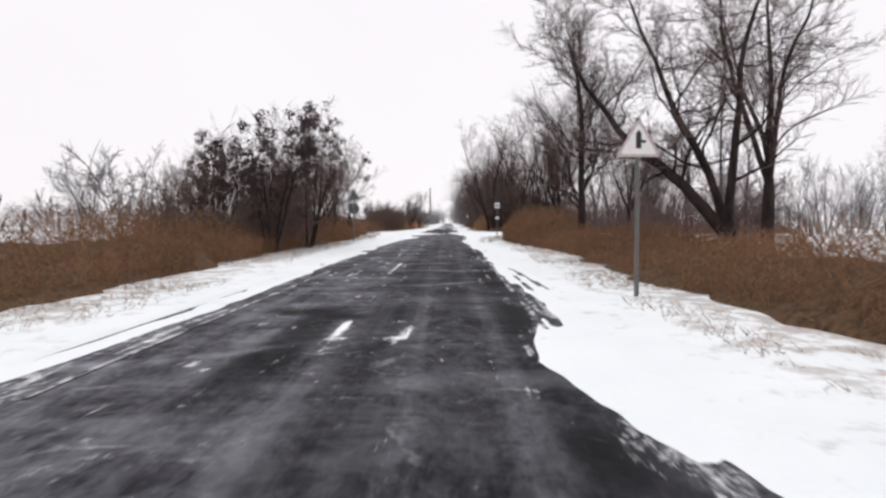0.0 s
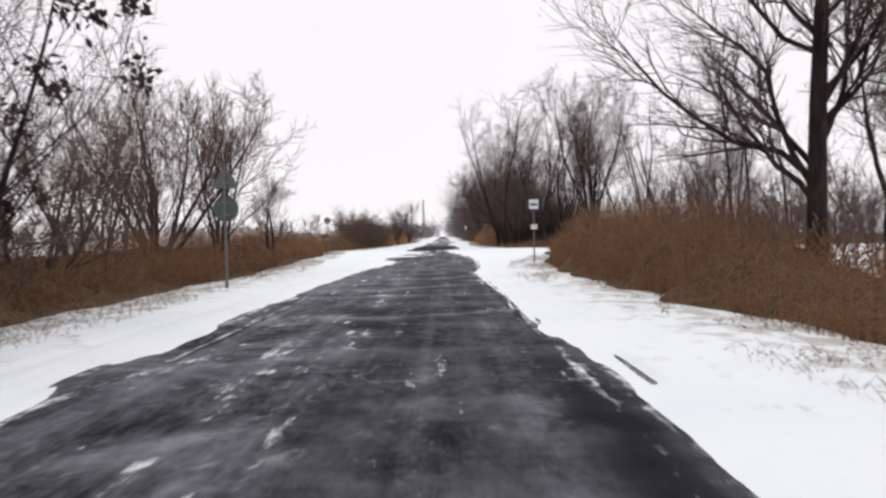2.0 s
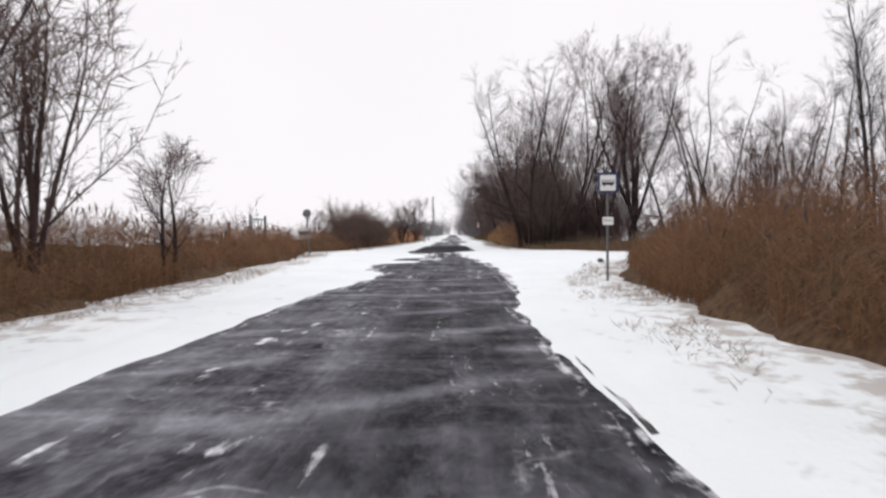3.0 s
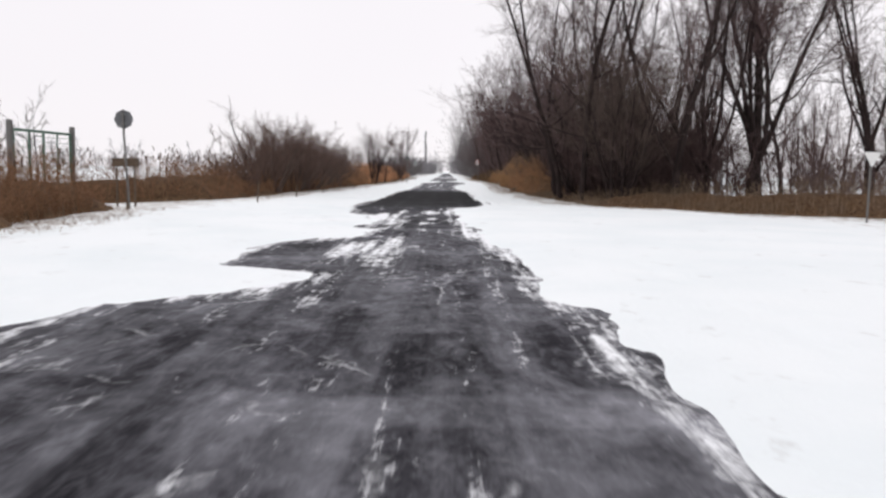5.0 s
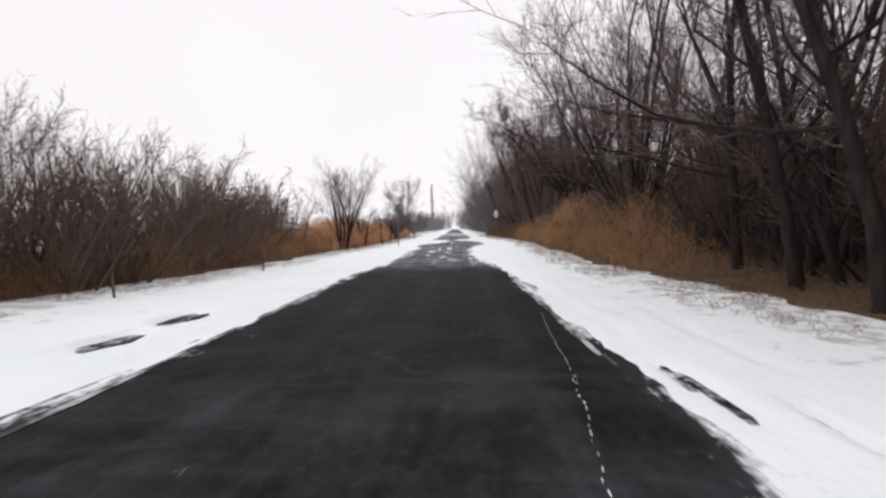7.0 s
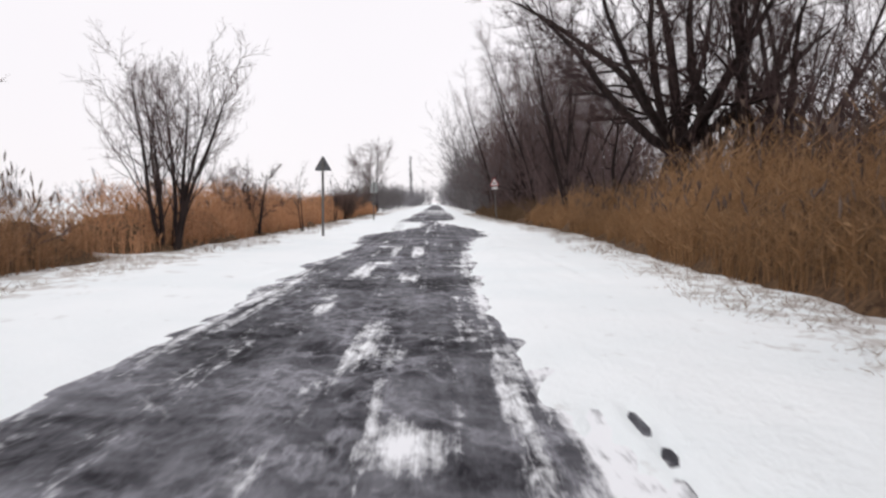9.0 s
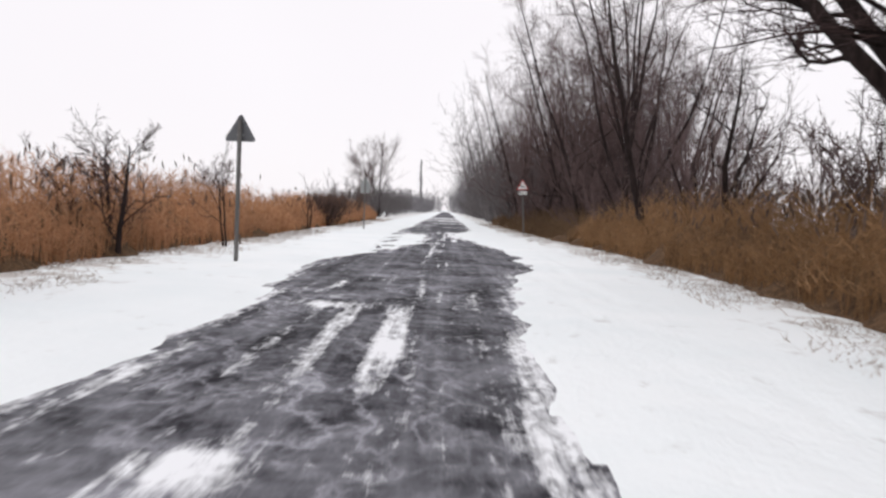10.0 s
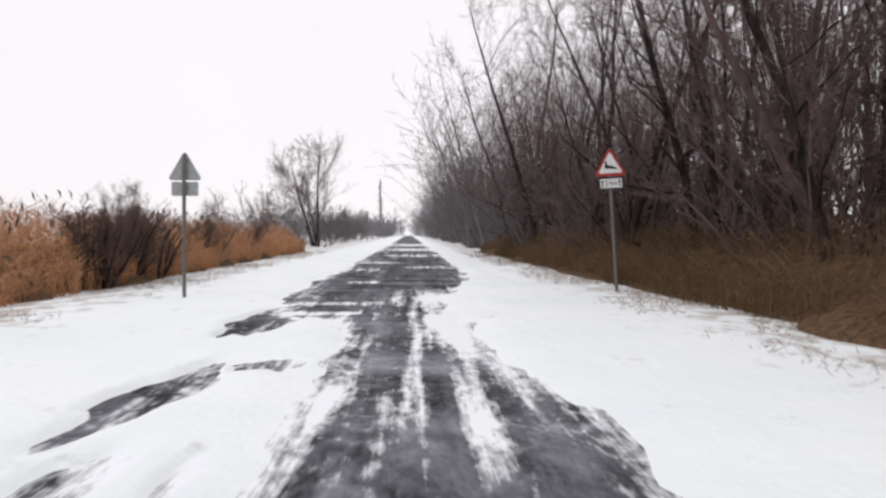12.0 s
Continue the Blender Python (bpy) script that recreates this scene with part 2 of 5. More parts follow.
# ---------- mesh helpers ----------
def mesh_object(name, verts, faces, mat, parent=None, label="", smooth=False, slots=None, second=None):
    """faces: list of arrays of one face size each; slots: for each of them, which of the two materials its faces take."""
    me = bpy.data.meshes.new(name)
    verts = np.asarray(verts, dtype=np.float32).reshape(-1, 3)
    faces = [np.asarray(f, dtype=np.int32) for f in faces if len(f)]
    loops = np.concatenate([f.ravel() for f in faces])
    sizes = np.concatenate([np.full(len(f), f.shape[1], dtype=np.int32) for f in faces])
    starts = np.concatenate([[0], np.cumsum(sizes)[:-1]]).astype(np.int32)
    me.vertices.add(len(verts))
    me.vertices.foreach_set("co", verts.ravel())
    me.loops.add(len(loops))
    me.loops.foreach_set("vertex_index", loops)
    me.polygons.add(len(sizes))
    me.polygons.foreach_set("loop_start", starts)
    me.polygons.foreach_set("loop_total", sizes)
    if smooth:
        me.polygons.foreach_set("use_smooth", np.ones(len(sizes), dtype=bool))
    me.update(calc_edges=True)
    me.materials.append(mat)
    if slots is not None:
        me.materials.append(second)
        me.polygons.foreach_set("material_index", np.concatenate(slots).astype(np.int32))
    ob = new(name, me)
    if parent is not None:
        ob.parent = parent
    if label:
        ob["label"] = label
    return ob


def part(name, bm, mat, parent=None, label=""):
    me = bpy.data.meshes.new(name)
    bm.to_mesh(me)
    bm.free()
    me.materials.append(mat)
    ob = new(name, me)
    if parent is not None:
        ob.parent = parent
    if label:
        ob["label"] = label
    return ob


def lattice(seed, shape):
    return np.random.RandomState(seed).rand(*shape)


def smooth_noise(x, y, seed):
    """Value noise between 0 and 1 on arrays."""
    tab = lattice(seed, (256, 256))
    xi, yi = np.floor(x).astype(int), np.floor(y).astype(int)
    fx, fy = x - xi, y - yi
    fx, fy = fx * fx * (3 - 2 * fx), fy * fy * (3 - 2 * fy)
    a, b = tab[xi % 256, yi % 256], tab[(xi + 1) % 256, yi % 256]
    c, d = tab[xi % 256, (yi + 1) % 256], tab[(xi + 1) % 256, (yi + 1) % 256]
    return (a * (1 - fx) + b * fx) * (1 - fy) + (c * (1 - fx) + d * fx) * fy


def fractal(x, y, seed, octaves=4):
    s, amp, tot = 0, 1.0, 0
    for k in range(octaves):
        s = s + amp * smooth_noise(x * 2 ** k + 17 * k, y * 2 ** k + 31 * k, seed + k)
        tot, amp = tot + amp, amp * 0.5
    return s / tot


def tubes(P, R, sides):
    """Tapered tubes along N paths of K points, each closed to a point at its end."""
    N, K, _ = P.shape
    T = np.gradient(P, axis=1)
    T /= np.linalg.norm(T, axis=2, keepdims=True) + 1e-9
    ref = np.where(np.abs(T[..., 2:3]) > 0.9, np.array([1.0, 0, 0]), np.array([0, 0, 1.0]))
    U = np.cross(T, ref)
    U /= np.linalg.norm(U, axis=2, keepdims=True) + 1e-9
    W = np.cross(T, U)
    ang = np.arange(sides) * 2 * math.pi / sides
    ring = (P[:, :-1, None] + R[:, :-1, None, None] * (U[:, :-1, None] * np.cos(ang)[None, None, :, None]
                                                     + W[:, :-1, None] * np.sin(ang)[None, None, :, None]))
    per = (K - 1) * sides + 1
    V = np.concatenate([ring.reshape(N, -1, 3), P[:, -1:, :]], axis=1).reshape(-1, 3)
    base = (np.arange(N) * per)[:, None, None]
    s, s2 = np.arange(sides), (np.arange(sides) + 1) % sides
    quads = np.zeros((0, 4), int)
    if K > 2:
        k = np.arange(K - 2)[:, None]
        q = np.stack([k * sides + s, k * sides + s2, (k + 1) * sides + s2, (k + 1) * sides + s], axis=-1).reshape(1, -1, 4)
        quads = (base + q).reshape(-1, 4)
    last = (K - 2) * sides
    t = np.stack([last + s, last + s2, np.full(sides, per - 1)], axis=-1)[None]
    return V, quads, (base + t).reshape(-1, 3)


def join_tubes(groups):
    vs, qs, ts, off = [], [], [], 0
    for P, R, sides in groups:
        if len(P) == 0:
            continue
        V, q, t = tubes(P, R, sides)
        vs.append(V), qs.append(q + off), ts.append(t + off)
        off += len(V)
    return np.concatenate(vs), [np.concatenate(qs), np.concatenate(ts)]


# ---------- trees ----------
def path_from(rng, start, way, length, K, up, wobble):
    N = len(start)
    P = np.zeros((N, K, 3))
    P[:, 0] = start
    d = way.copy()
    step = (length / (K - 1))[:, None]
    for k in range(1, K):
        d = d + rng.randn(N, 3) * wobble + np.array([0, 0, up])
        d /= np.linalg.norm(d, axis=1, keepdims=True)
        d[:, 2] = np.maximum(d[:, 2], -0.12)             # bare branches hardly droop
        P[:, k] = P[:, k - 1] + d * step
    return P


def sprout(rng, P, R, count, lo, hi, angle, length, K, up, wobble, ratio, thin, taper):
    """Children from parent paths. length: (least, most) for a child low and high on the parent."""
    N, M, _ = P.shape
    f = lo + (hi - lo) * (np.arange(count)[None] + rng.rand(N, count)) / count
    g = f * (M - 1)
    i = np.minimum(g.astype(int), M - 2)
    w = (g - i)[..., None]
    row = np.arange(N)[:, None]
    pos = P[row, i] * (1 - w) + P[row, i + 1] * w
    tan = P[row, i + 1] - P[row, i]
    tan /= np.linalg.norm(tan, axis=2, keepdims=True) + 1e-9
    rad = R[row, i] * (1 - w[..., 0]) + R[row, i + 1] * w[..., 0]
    side = rng.randn(N, count, 3)
    side -= (side * tan).sum(2, keepdims=True) * tan
    side /= np.linalg.norm(side, axis=2, keepdims=True) + 1e-9
    a = np.radians(angle[0] + (angle[1] - angle[0]) * rng.rand(N, count))[..., None]
    way = np.cos(a) * tan + np.sin(a) * side
    size = np.linalg.norm(P[:, -1] - P[:, 0], axis=1)[:, None]
    L = size * (length[0] + (length[1] - length[0]) * f) * (0.6 + 0.8 * rng.rand(N, count))
    Q = path_from(rng, pos.reshape(-1, 3), way.reshape(-1, 3), L.ravel(), K, up, wobble)
    r0 = np.maximum(np.minimum(rad.ravel() * ratio, 0.03 * L.ravel() + 0.004), thin)
    S = r0[:, None] * np.linspace(1, taper, K)[None]
    return Q, np.maximum(S, thin * 0.6)


def tree_mesh_groups(seed, height, radius, stems=1, lean=(0, 0), spread=8, fork=0.25, counts=(13, 8, 6, 3), angle=(25, 55),
                     up=0.10, thin=0.007, wobble=0.12, reach=(0.62, 0.22), stray=1.0, bole=0.0, curl=0.02):
    rng = np.random.RandomState(seed)
    az = rng.rand(stems) * 2 * math.pi
    tilt = np.radians(spread) * (0.4 + 0.8 * rng.rand(stems)) * (1 if stems > 1 else 0.4)
    if bole:
        az = az[0] + np.arange(stems) * 2.4 + 0.5 * (az - math.pi) / math.pi
        tilt[0] *= 0.2                                   # a leader that goes on upwards
    way = np.stack([np.sin(tilt) * np.cos(az) + lean[0], np.sin(tilt) * np.sin(az) + lean[1], np.cos(tilt)], axis=1)
    way /= np.linalg.norm(way, axis=1, keepdims=True)
    start = np.stack([np.cos(az), np.sin(az), np.zeros(stems)], axis=1) * radius * (1.3 if stems > 1 else 0)
    start[:, 2] = -0.25 if bole == 0 else bole - 0.5
    start[:, :2] *= 1 if bole == 0 else 0.12
    L = (height + 0.25 - bole) * (0.75 + 0.25 * rng.rand(stems)) if stems > 1 else np.array([height + 0.25])
    P0 = path_from(rng, start, way, L, 10, curl, wobble * 0.45)
    R0 = radius / math.sqrt(stems) ** (1.0 if bole else 0.7) * np.linspace(1, 0.1, 10)[None] ** 0.9 * np.ones((stems, 1))
    R0[:, 0] *= 1.35 if bole == 0 else 1.0
    if bole:
        R0[0] *= 1.25
    P1, R1 = sprout(rng, P0, R0, counts[0], fork, 0.97, angle, (reach[0], reach[1]), 7, up, wobble * stray, 0.38, thin * 1.8, 0.22)
    P2, R2 = sprout(rng, P1, R1, counts[1], 0.22, 0.98, (22, 55), (0.55, 0.30), 4, up * 0.9, wobble * 1.2, 0.6, thin * 1.5, 0.4)
    P3, R3 = sprout(rng, P2, R2, counts[2], 0.12, 1.0, (20, 55), (0.55, 0.42), 2, up * 0.8, wobble * 1.3, 0.6, thin * 1.1, 0.5)
    P4, R4 = sprout(rng, P3, R3, counts[3], 0.1, 1.0, (18, 50), (0.62, 0.45), 2, up * 0.5, wobble, 0.7, thin, 0.5)
    butt = None
    if bole:
        B = path_from(rng, np.array([[0, 0, -0.25]]), np.array([[0, 0, 1.0]]), np.array([bole + 0.45]), 7, 0.02, 0.05)
        B[0, :, :2] *= np.linspace(1, 0, 7)[:, None]
        butt = (B, radius * np.array([[1.42, 1.1, 0.99, 0.93, 0.86, 0.68, 0.4]]), 10)
    return [(P0, R0, 8), (P1, R1, 5), butt], [(P2, R2, 3), (P3, R3, 3), (P4, R4, 3)], P4


def build_tree(name, seed, place, label, category, group="", bark=None, twig=None, leaves=0, leaf_size=0.09, turn=0, scale=1.0, **shape):
    root = new(name)
    trunk, crown, tips = tree_mesh_groups(seed, **shape)
    stems, limbs, butt = trunk
    if butt:
        mesh_object("trunk", *join_tubes([butt]), bark or BARK, root, smooth=True)
    for k in range(len(stems[0])):
        mesh_object("limb" if butt else "trunk", *join_tubes([(stems[0][k:k + 1], stems[1][k:k + 1], stems[2])]), bark or BARK, root, smooth=True)
    V, F = join_tubes([limbs] + crown)
    nq, nt = len(limbs[0]) * (limbs[0].shape[1] - 2) * limbs[2], len(limbs[0]) * limbs[2]
    slots = [(np.arange(len(F[0])) >= nq) * 1, (np.arange(len(F[1])) >= nt) * 1]
    mesh_object("crown", V, F, bark or BARK, root, smooth=True, slots=slots, second=twig or TWIG)
    if leaves:
        rng = np.random.RandomState(seed + 5)
        ends = tips[:, -1]
        hub = ends[rng.choice(len(ends), leaves // 30)]
        c = hub[rng.randint(len(hub), size=leaves)] + rng.randn(leaves, 3) * 0.13
        u, v = rng.randn(leaves, 3), rng.randn(leaves, 3)
        u /= np.linalg.norm(u, axis=1, keepdims=True)
        v -= (v * u).sum(1, keepdims=True) * u
        v /= np.linalg.norm(v, axis=1, keepdims=True)
        w = np.cross(u, v)
        s = leaf_size * (0.6 + 0.8 * rng.rand(leaves, 1))
        V = np.stack([c - u * s, c + v * s * 0.5 + w * s * 0.25, c + u * s, c - v * s * 0.5 + w * s * 0.25], axis=1).reshape(-1, 3)
        b = (np.arange(leaves) * 4)[:, None]
        mesh_object("leaves", V, [np.concatenate([b + [0, 1, 2], b + [0, 2, 3]])], LEAF, root, "dark withered leaf clusters")
    root.matrix_basis = pose(*place, 0, 0, turn) @ Matrix.Scale(scale, 4)
    root.scale = (scale, scale, scale)
    return tagged(root, label, category, group)


def copy_tree(ob, x, y, z, turn, scale, label=""):
    c = copy_thing(ob, pose(x, y, z, 0, 0, turn))
    c.scale = (scale, scale, scale)
    if label:
        c["label"] = label
    return c


# ---------- ground, road ----------
# asphalt free of snow lies between these edges: (y, left x, right x)
EDGE = [(-30, -3.7, 1.75), (4, -3.7, 1.71), (5.8, -3.75, 1.42), (7.3, -3.76, 1.15), (9, -3.77, 1.2), (11, -3.75, 1.55), (13.2, -3.7, 1.7), (17.3, -3.7, 1.6),
        (20.5, -3.7, 1.45), (22.8, -3.85, 1.4), (25.9, -3.94, 1.75), (27.4, -3.9, 1.63), (29.4, -3.85, 1.53), (35, -3.8, 1.66), (37.5, -4.0, 1.65), (40, -3.7, 1.52),
        (44, -3.8, 1.42), (48.4, -3.8, 1.3), (57.8, -3.7, 1.1), (64, -3.2, 1.6), (68.5, -2.8, 1.8), (71.7, -2.5, 1.8), (73.4, -3.35, 1.72), (76, -3.6, 1.7),
        (79.0, -3.7, 1.68), (80.3, -3.5, 1.72), (81.2, -2.5, 1.12), (82.3, -1.75, 1.15), (83.1, -1.8, 1.22), (83.5, -3.2, 1.22), (85.5, -3.55, 1.18), (87, -3.2, 1.12),
        (88.3, -2.6, 0.95), (89, -1.65, 0.9), (91, -1.75, 0.75), (91.8, -2.45, 0.7), (92.4, -2.3, 0.68), (93.2, -1.9, 0.55), (95, -1.9, 0.43), (97, -2.4, 0.42),
        (98.2, -3.1, 0.38), (99.8, -3.4, 0.32), (102.9, -3.7, 0.42), (103.6, -3.75, 1.3), (106, -3.7, 1.72), (108.8, -3.55, 1.75), (113, -3.4, 1.6), (126, -3.3, 1.6),
        (131, -3.0, 1.3), (136, -2.9, 0.9), (141.5, -2.75, 0.7), (143.3, -3.05, 0.73), (144.4, -2.83, 0.78), (146, -2.9, 0.84), (148.5, -2.97, 0.88), (150.4, -2.76, 0.9),
        (156.3, -2.65, 1.22), (158.6, -2.88, 1.42), (161.5, -3.1, 1.58), (163, -3.12, 1.95), (164, -3.1, 2.23), (165.8, -2.9, 2.35), (166.5, -2.6, 2.3), (167.6, -2.5, 2.15),
        (169.3, -2.26, 2.43), (171, -1.85, 2.3), (172.6, -1.65, 2.35), (174, -1.45, 2.18), (175.2, -1.22, 1.95), (176.7, -0.82, 1.8), (178, -1.05, 1.6), (180.5, -0.95, 1.45),
        (181.6, -1.05, 1.25), (183.3, -1.0, 0.92), (186, -1.05, 0.75), (187.5, -2.1, 0.7), (189.5, -2.6, 0.66), (192, -2.9, 0.6), (193.4, -2.9, 1.0), (197, -2.75, 1.6),
        (201.8, -2.6, 1.86), (230, -2.6, 2.0), (700, -2.6, 2.0)]
# how much drifted snow lies on the carriageway along it: (y, amount)
DRIFT = [(-30, 0.0), (62, 0.0), (66, 0.10), (80, 0.06), (85, 0.10), (92, 0.14), (100, 0.14), (104, 0.05), (108, -0.25), (126, -0.25), (131, 0.14),
         (140, 0.12), (150, 0.14), (157, 0.12), (162, 0.0), (172, 0.0), (176, 0.1), (188, 0.18), (196, 0.04), (206, 0.02), (222, 0.08), (240, 0.2), (700, 0.25)]
# blots and wheel-packed strips of snow on the carriageway: x, y and half sizes
BLOTS_A = [(-1.65, 86.4, 0.35, 1.5), (-0.95, 86.0, 0.22, 2.6), (-0.58, 87.0, 0.1, 0.2), (0.50, 90.0, 0.06, 1.6), (0.88, 88.4, 0.06, 1.4), (-1.9, 96.6, 0.35, 1.6),
           (-1.3, 93.2, 0.3, 1.6), (-0.45, 93.6, 0.16, 0.4), (-0.42, 95.6, 0.16, 0.35), (-0.40, 99.2, 0.26, 0.45), (-1.5, 94.3, 0.12, 1.6), (0.48, 93.5, 0.06, 3.0),
           (-0.5, 99.1, 0.24, 0.95), (-1.45, 99.4, 0.16, 1.0), (0.05, 99.4, 0.1, 1.1), (0.6, 100.5, 0.2, 3.0), (-2.4, 101.2, 0.1, 0.7), (-0.52, 91.2, 0.12, 0.5)]
BLOTS_B = [(-1.3, 148.8, 0.25, 0.3), (-1.5, 146.6, 0.14, 1.4), (-0.5, 145.0, 0.17, 0.7), (-1.62, 155.7, 0.5, 0.35), (-1.17, 153.2, 0.11, 2.6), (-0.5, 153.5, 0.15, 2.6), (0.5, 148.1, 0.45, 0.15),
           (0.68, 142.6, 0.05, 1.6), (-1.6, 142.1, 0.08, 0.25), (-1.55, 140.9, 0.15, 0.5), (-0.7, 138.5, 0.12, 1.4), (-0.15, 135.0, 0.2, 0.4), (0.55, 135.4, 0.1, 1.3),
           (0.98, 135.4, 0.06, 1.3), (1.15, 135.0, 0.06, 0.8), (-0.33, 158.3, 0.1, 1.3), (-0.1, 164.0, 0.05, 0.9), (0.1, 164.6, 0.04, 0.7), (-1.8, 158.6, 0.1, 0.8), (-0.16, 167.6, 0.06, 1.5),
           (-0.54, 164.2, 0.05, 1.3), (-0.45, 168.0, 0.05, 2.4), (-0.32, 176.4, 0.1, 2.4)]
BLOTS_C = [(-1.75, 172.0, 0.14, 1.4), (-1.5, 176.3, 0.6, 0.9), (-1.6, 180.0, 0.5, 1.6), (-1.5, 185.0, 0.5, 1.9), (-0.02, 183.2, 0.08, 5.8), (0.45, 185.5, 0.33, 2.0),
           (-0.3, 191.4, 0.16, 2.2), (0.4, 191.6, 0.3, 2.4), (-1.6, 190.0, 0.7, 0.4), (0.5, 180.6, 0.14, 1.7), (-0.77, 180.7, 0.06, 0.7), (0.45, 179.4, 0.1, 0.7),
           (-1.6, 188.1, 0.8, 0.3), (0.6, 187.0, 0.25, 1.5), (-1.7, 204.0, 0.5, 1.8), (-1.3, 196.8, 0.5, 0.6), (0.9, 207.0, 0.9, 1.4), (-1.5, 212.0, 0.9, 1.5), (0.2, 224.0, 1.6, 2.5), (0.4, 243.0, 2.6, 5.0), (0, 270.0, 2.6, 9.0), (-0.35, 173.0, 0.12, 2.2), (-0.15, 171.0, 0.06, 1.5)]
# thin drifts lying across the carriageway: y at its middle
ACROSS = [8.9, 17.8, 22.4, 26.1, 28.4, 31.5, 34.6, 39.0, 43.2, 47.5, 50.6, 53.0, 55.2, 57.6, 60.0, 62.1, 64.5, 68.0, 71.8, 76.0, 170.5]
# small crusts of ice and snow left on the older lane
rng = random.Random(12)
CHIPS = [(rng.uniform(-3.0, -1.45), rng.uniform(6, 58), rng.uniform(0.05, 0.13), rng.uniform(0.06, 0.2)) for k in range(90)]
# fresh dark patches of asphalt: x, y and half sizes
MENDED = [(-1.75, 9.0, 0.36, 3.2), (-2.1, 12.0, 0.7, 0.5), (-1.45, 11.4, 0.5, 0.4), (-1.42, 42.8, 0.36, 1.5), (-1.3, 41.3, 0.45, 0.5), (1.12, 11.6, 0.24, 2.2), (1.1, 4.6, 0.25, 0.8), (1.2, 33.0, 0.3, 5.0), (1.15, 20.0, 0.25, 4.0)]
# fine snow dust over the asphalt: (y, amount)
DUST = [(-30, 0.5), (12, 0.5), (17, 0.32), (24, 0.32), (29, 0.42), (41, 0.52), (60, 0.52), (67, 0.65), (74, 0.9), (84, 0.95), (98, 0.42), (105, 0.22), (110, 0.10), (126, 0.10), (133, 1.1), (162, 1.45), (176, 1.45), (200, 1.0), (700, 1.0)]
# bare patches in the snow of the side road's mouth and the verge: x, y, half sizes, turn
BARE = [(4.2, 72.2, 0.8, 0.35, -0.6), (3.4, 103.6, 1.2, 0.3, -0.7), (-4.5, 111.4, 0.25, 0.8, 0.0), (-4.5, 114.0, 0.3, 0.9, 0.0), (-5.4, 101.5, 0.5, 0.3, 0.3), (2.07, 20.6, 0.075, 3.4, 0.033), (2.17, 17.0, 0.07, 1.2, 0.033), (1.84, 19.4, 0.05, 1.0, 0.02), (1.84, 16.4, 0.05, 1.5, 0.0), (1.95, 37.0, 0.05, 1.5, 0.03), (-4.08, 13.5, 0.06, 7.0, 0.0), (2.45, 106.7, 0.06, 0.6, 0.0), (2.0, 108.2, 0.05, 1.0, 0.03), (1.06, 135.6, 0.05, 0.25, 0.0), (1.03, 134.9, 0.06, 0.28, 0.0), (1.33, 135.5, 0.045, 0.22, 0.0), (1.32, 134.9, 0.045, 0.22, 0.0), (1.29, 134.2, 0.05, 0.28, 0.0), (1.05, 134.2, 0.06, 0.3, 0.0), (-2.9, 95.2, 0.3, 1.1, -0.7),
        (-2.35, 172.2, 0.07, 1.2, 0.12), (-2.1, 173.2, 0.35, 0.45, 0.0), (-2.2, 177.2, 0.28, 1.9, -0.1), (-2.28, 181.3, 0.28, 1.8, -0.12), (-1.7, 182.6, 0.45, 0.3, 0.0), (-2.45, 187.0, 0.4, 2.3, 0.0), (-1.45, 178.7, 0.09, 0.6, 0.0)]


def ramp01(v, a, b):
    t = np.clip((v - a) / (b - a), 0, 1)
    return t * t * (3 - 2 * t)


def cover(X, Y):
    """How much snow lies on the carriageway: 0 hardly any, 1 closed."""
    d = np.interp(Y, np.array(DRIFT)[:, 0], np.array(DRIFT)[:, 1])
    q = 0 * X
    for bx, by, ax, ay in BLOTS_A + BLOTS_B + BLOTS_C:
        q = np.maximum(q, np.exp(-(np.abs((X - bx) / (ax * 1.15)) ** 3 + np.abs((Y - by) / (ay * 1.15)) ** 3)))
    chips = 0 * X
    for bx, by, ax, ay in CHIPS:
        chips = np.maximum(chips, np.exp(-(((X - bx) / ax) ** 2 + ((Y - by - 0.4 * (X - bx)) / ay) ** 2)))
    early = 1 - ramp01(Y, 60, 66)
    seam = np.exp(-((X + 1.30 + 0.05 * np.sin(Y * 0.9)) / 0.045) ** 2) * ramp01(fractal(X * 0, Y * 0.6, 91, 4), 0.42, 0.62) * early
    e = np.array(EDGE)
    inside = np.minimum(X - np.interp(Y, e[:, 0], e[:, 1]), np.interp(Y, e[:, 0], e[:, 2]) - X)
    rim = (1 - ramp01(inside, -0.1, 0.75)) * (0.30 + 0.10 * ramp01(Y, 60, 67)) * ramp01(inside, -0.45, -0.1)
    rim = rim + 0.42 * (1 - ramp01(inside, 0.05, 0.42)) * ramp01(Y, 103, 106) * (1 - ramp01(Y, 124, 130))
    square = 0 * X
    for xa, xb, ya, yb in ((-1.27, -0.41, 9.3, 10.9), (-2.45, -1.5, 19.4, 26.5)):
        u = np.maximum(np.abs(X - (xa + xb) / 2) - (xb - xa) / 2, (np.abs(Y - (ya + yb) / 2) - (yb - ya) / 2) * 0.5)
        square = np.maximum(square, np.exp(-(u / 0.045) ** 2) * 0.5)
    return d + 0.68 * chips + 0.58 * q + 0.62 * seam + rim + square + 0.14 * ramp01(-inside, 0.2, 0.5)


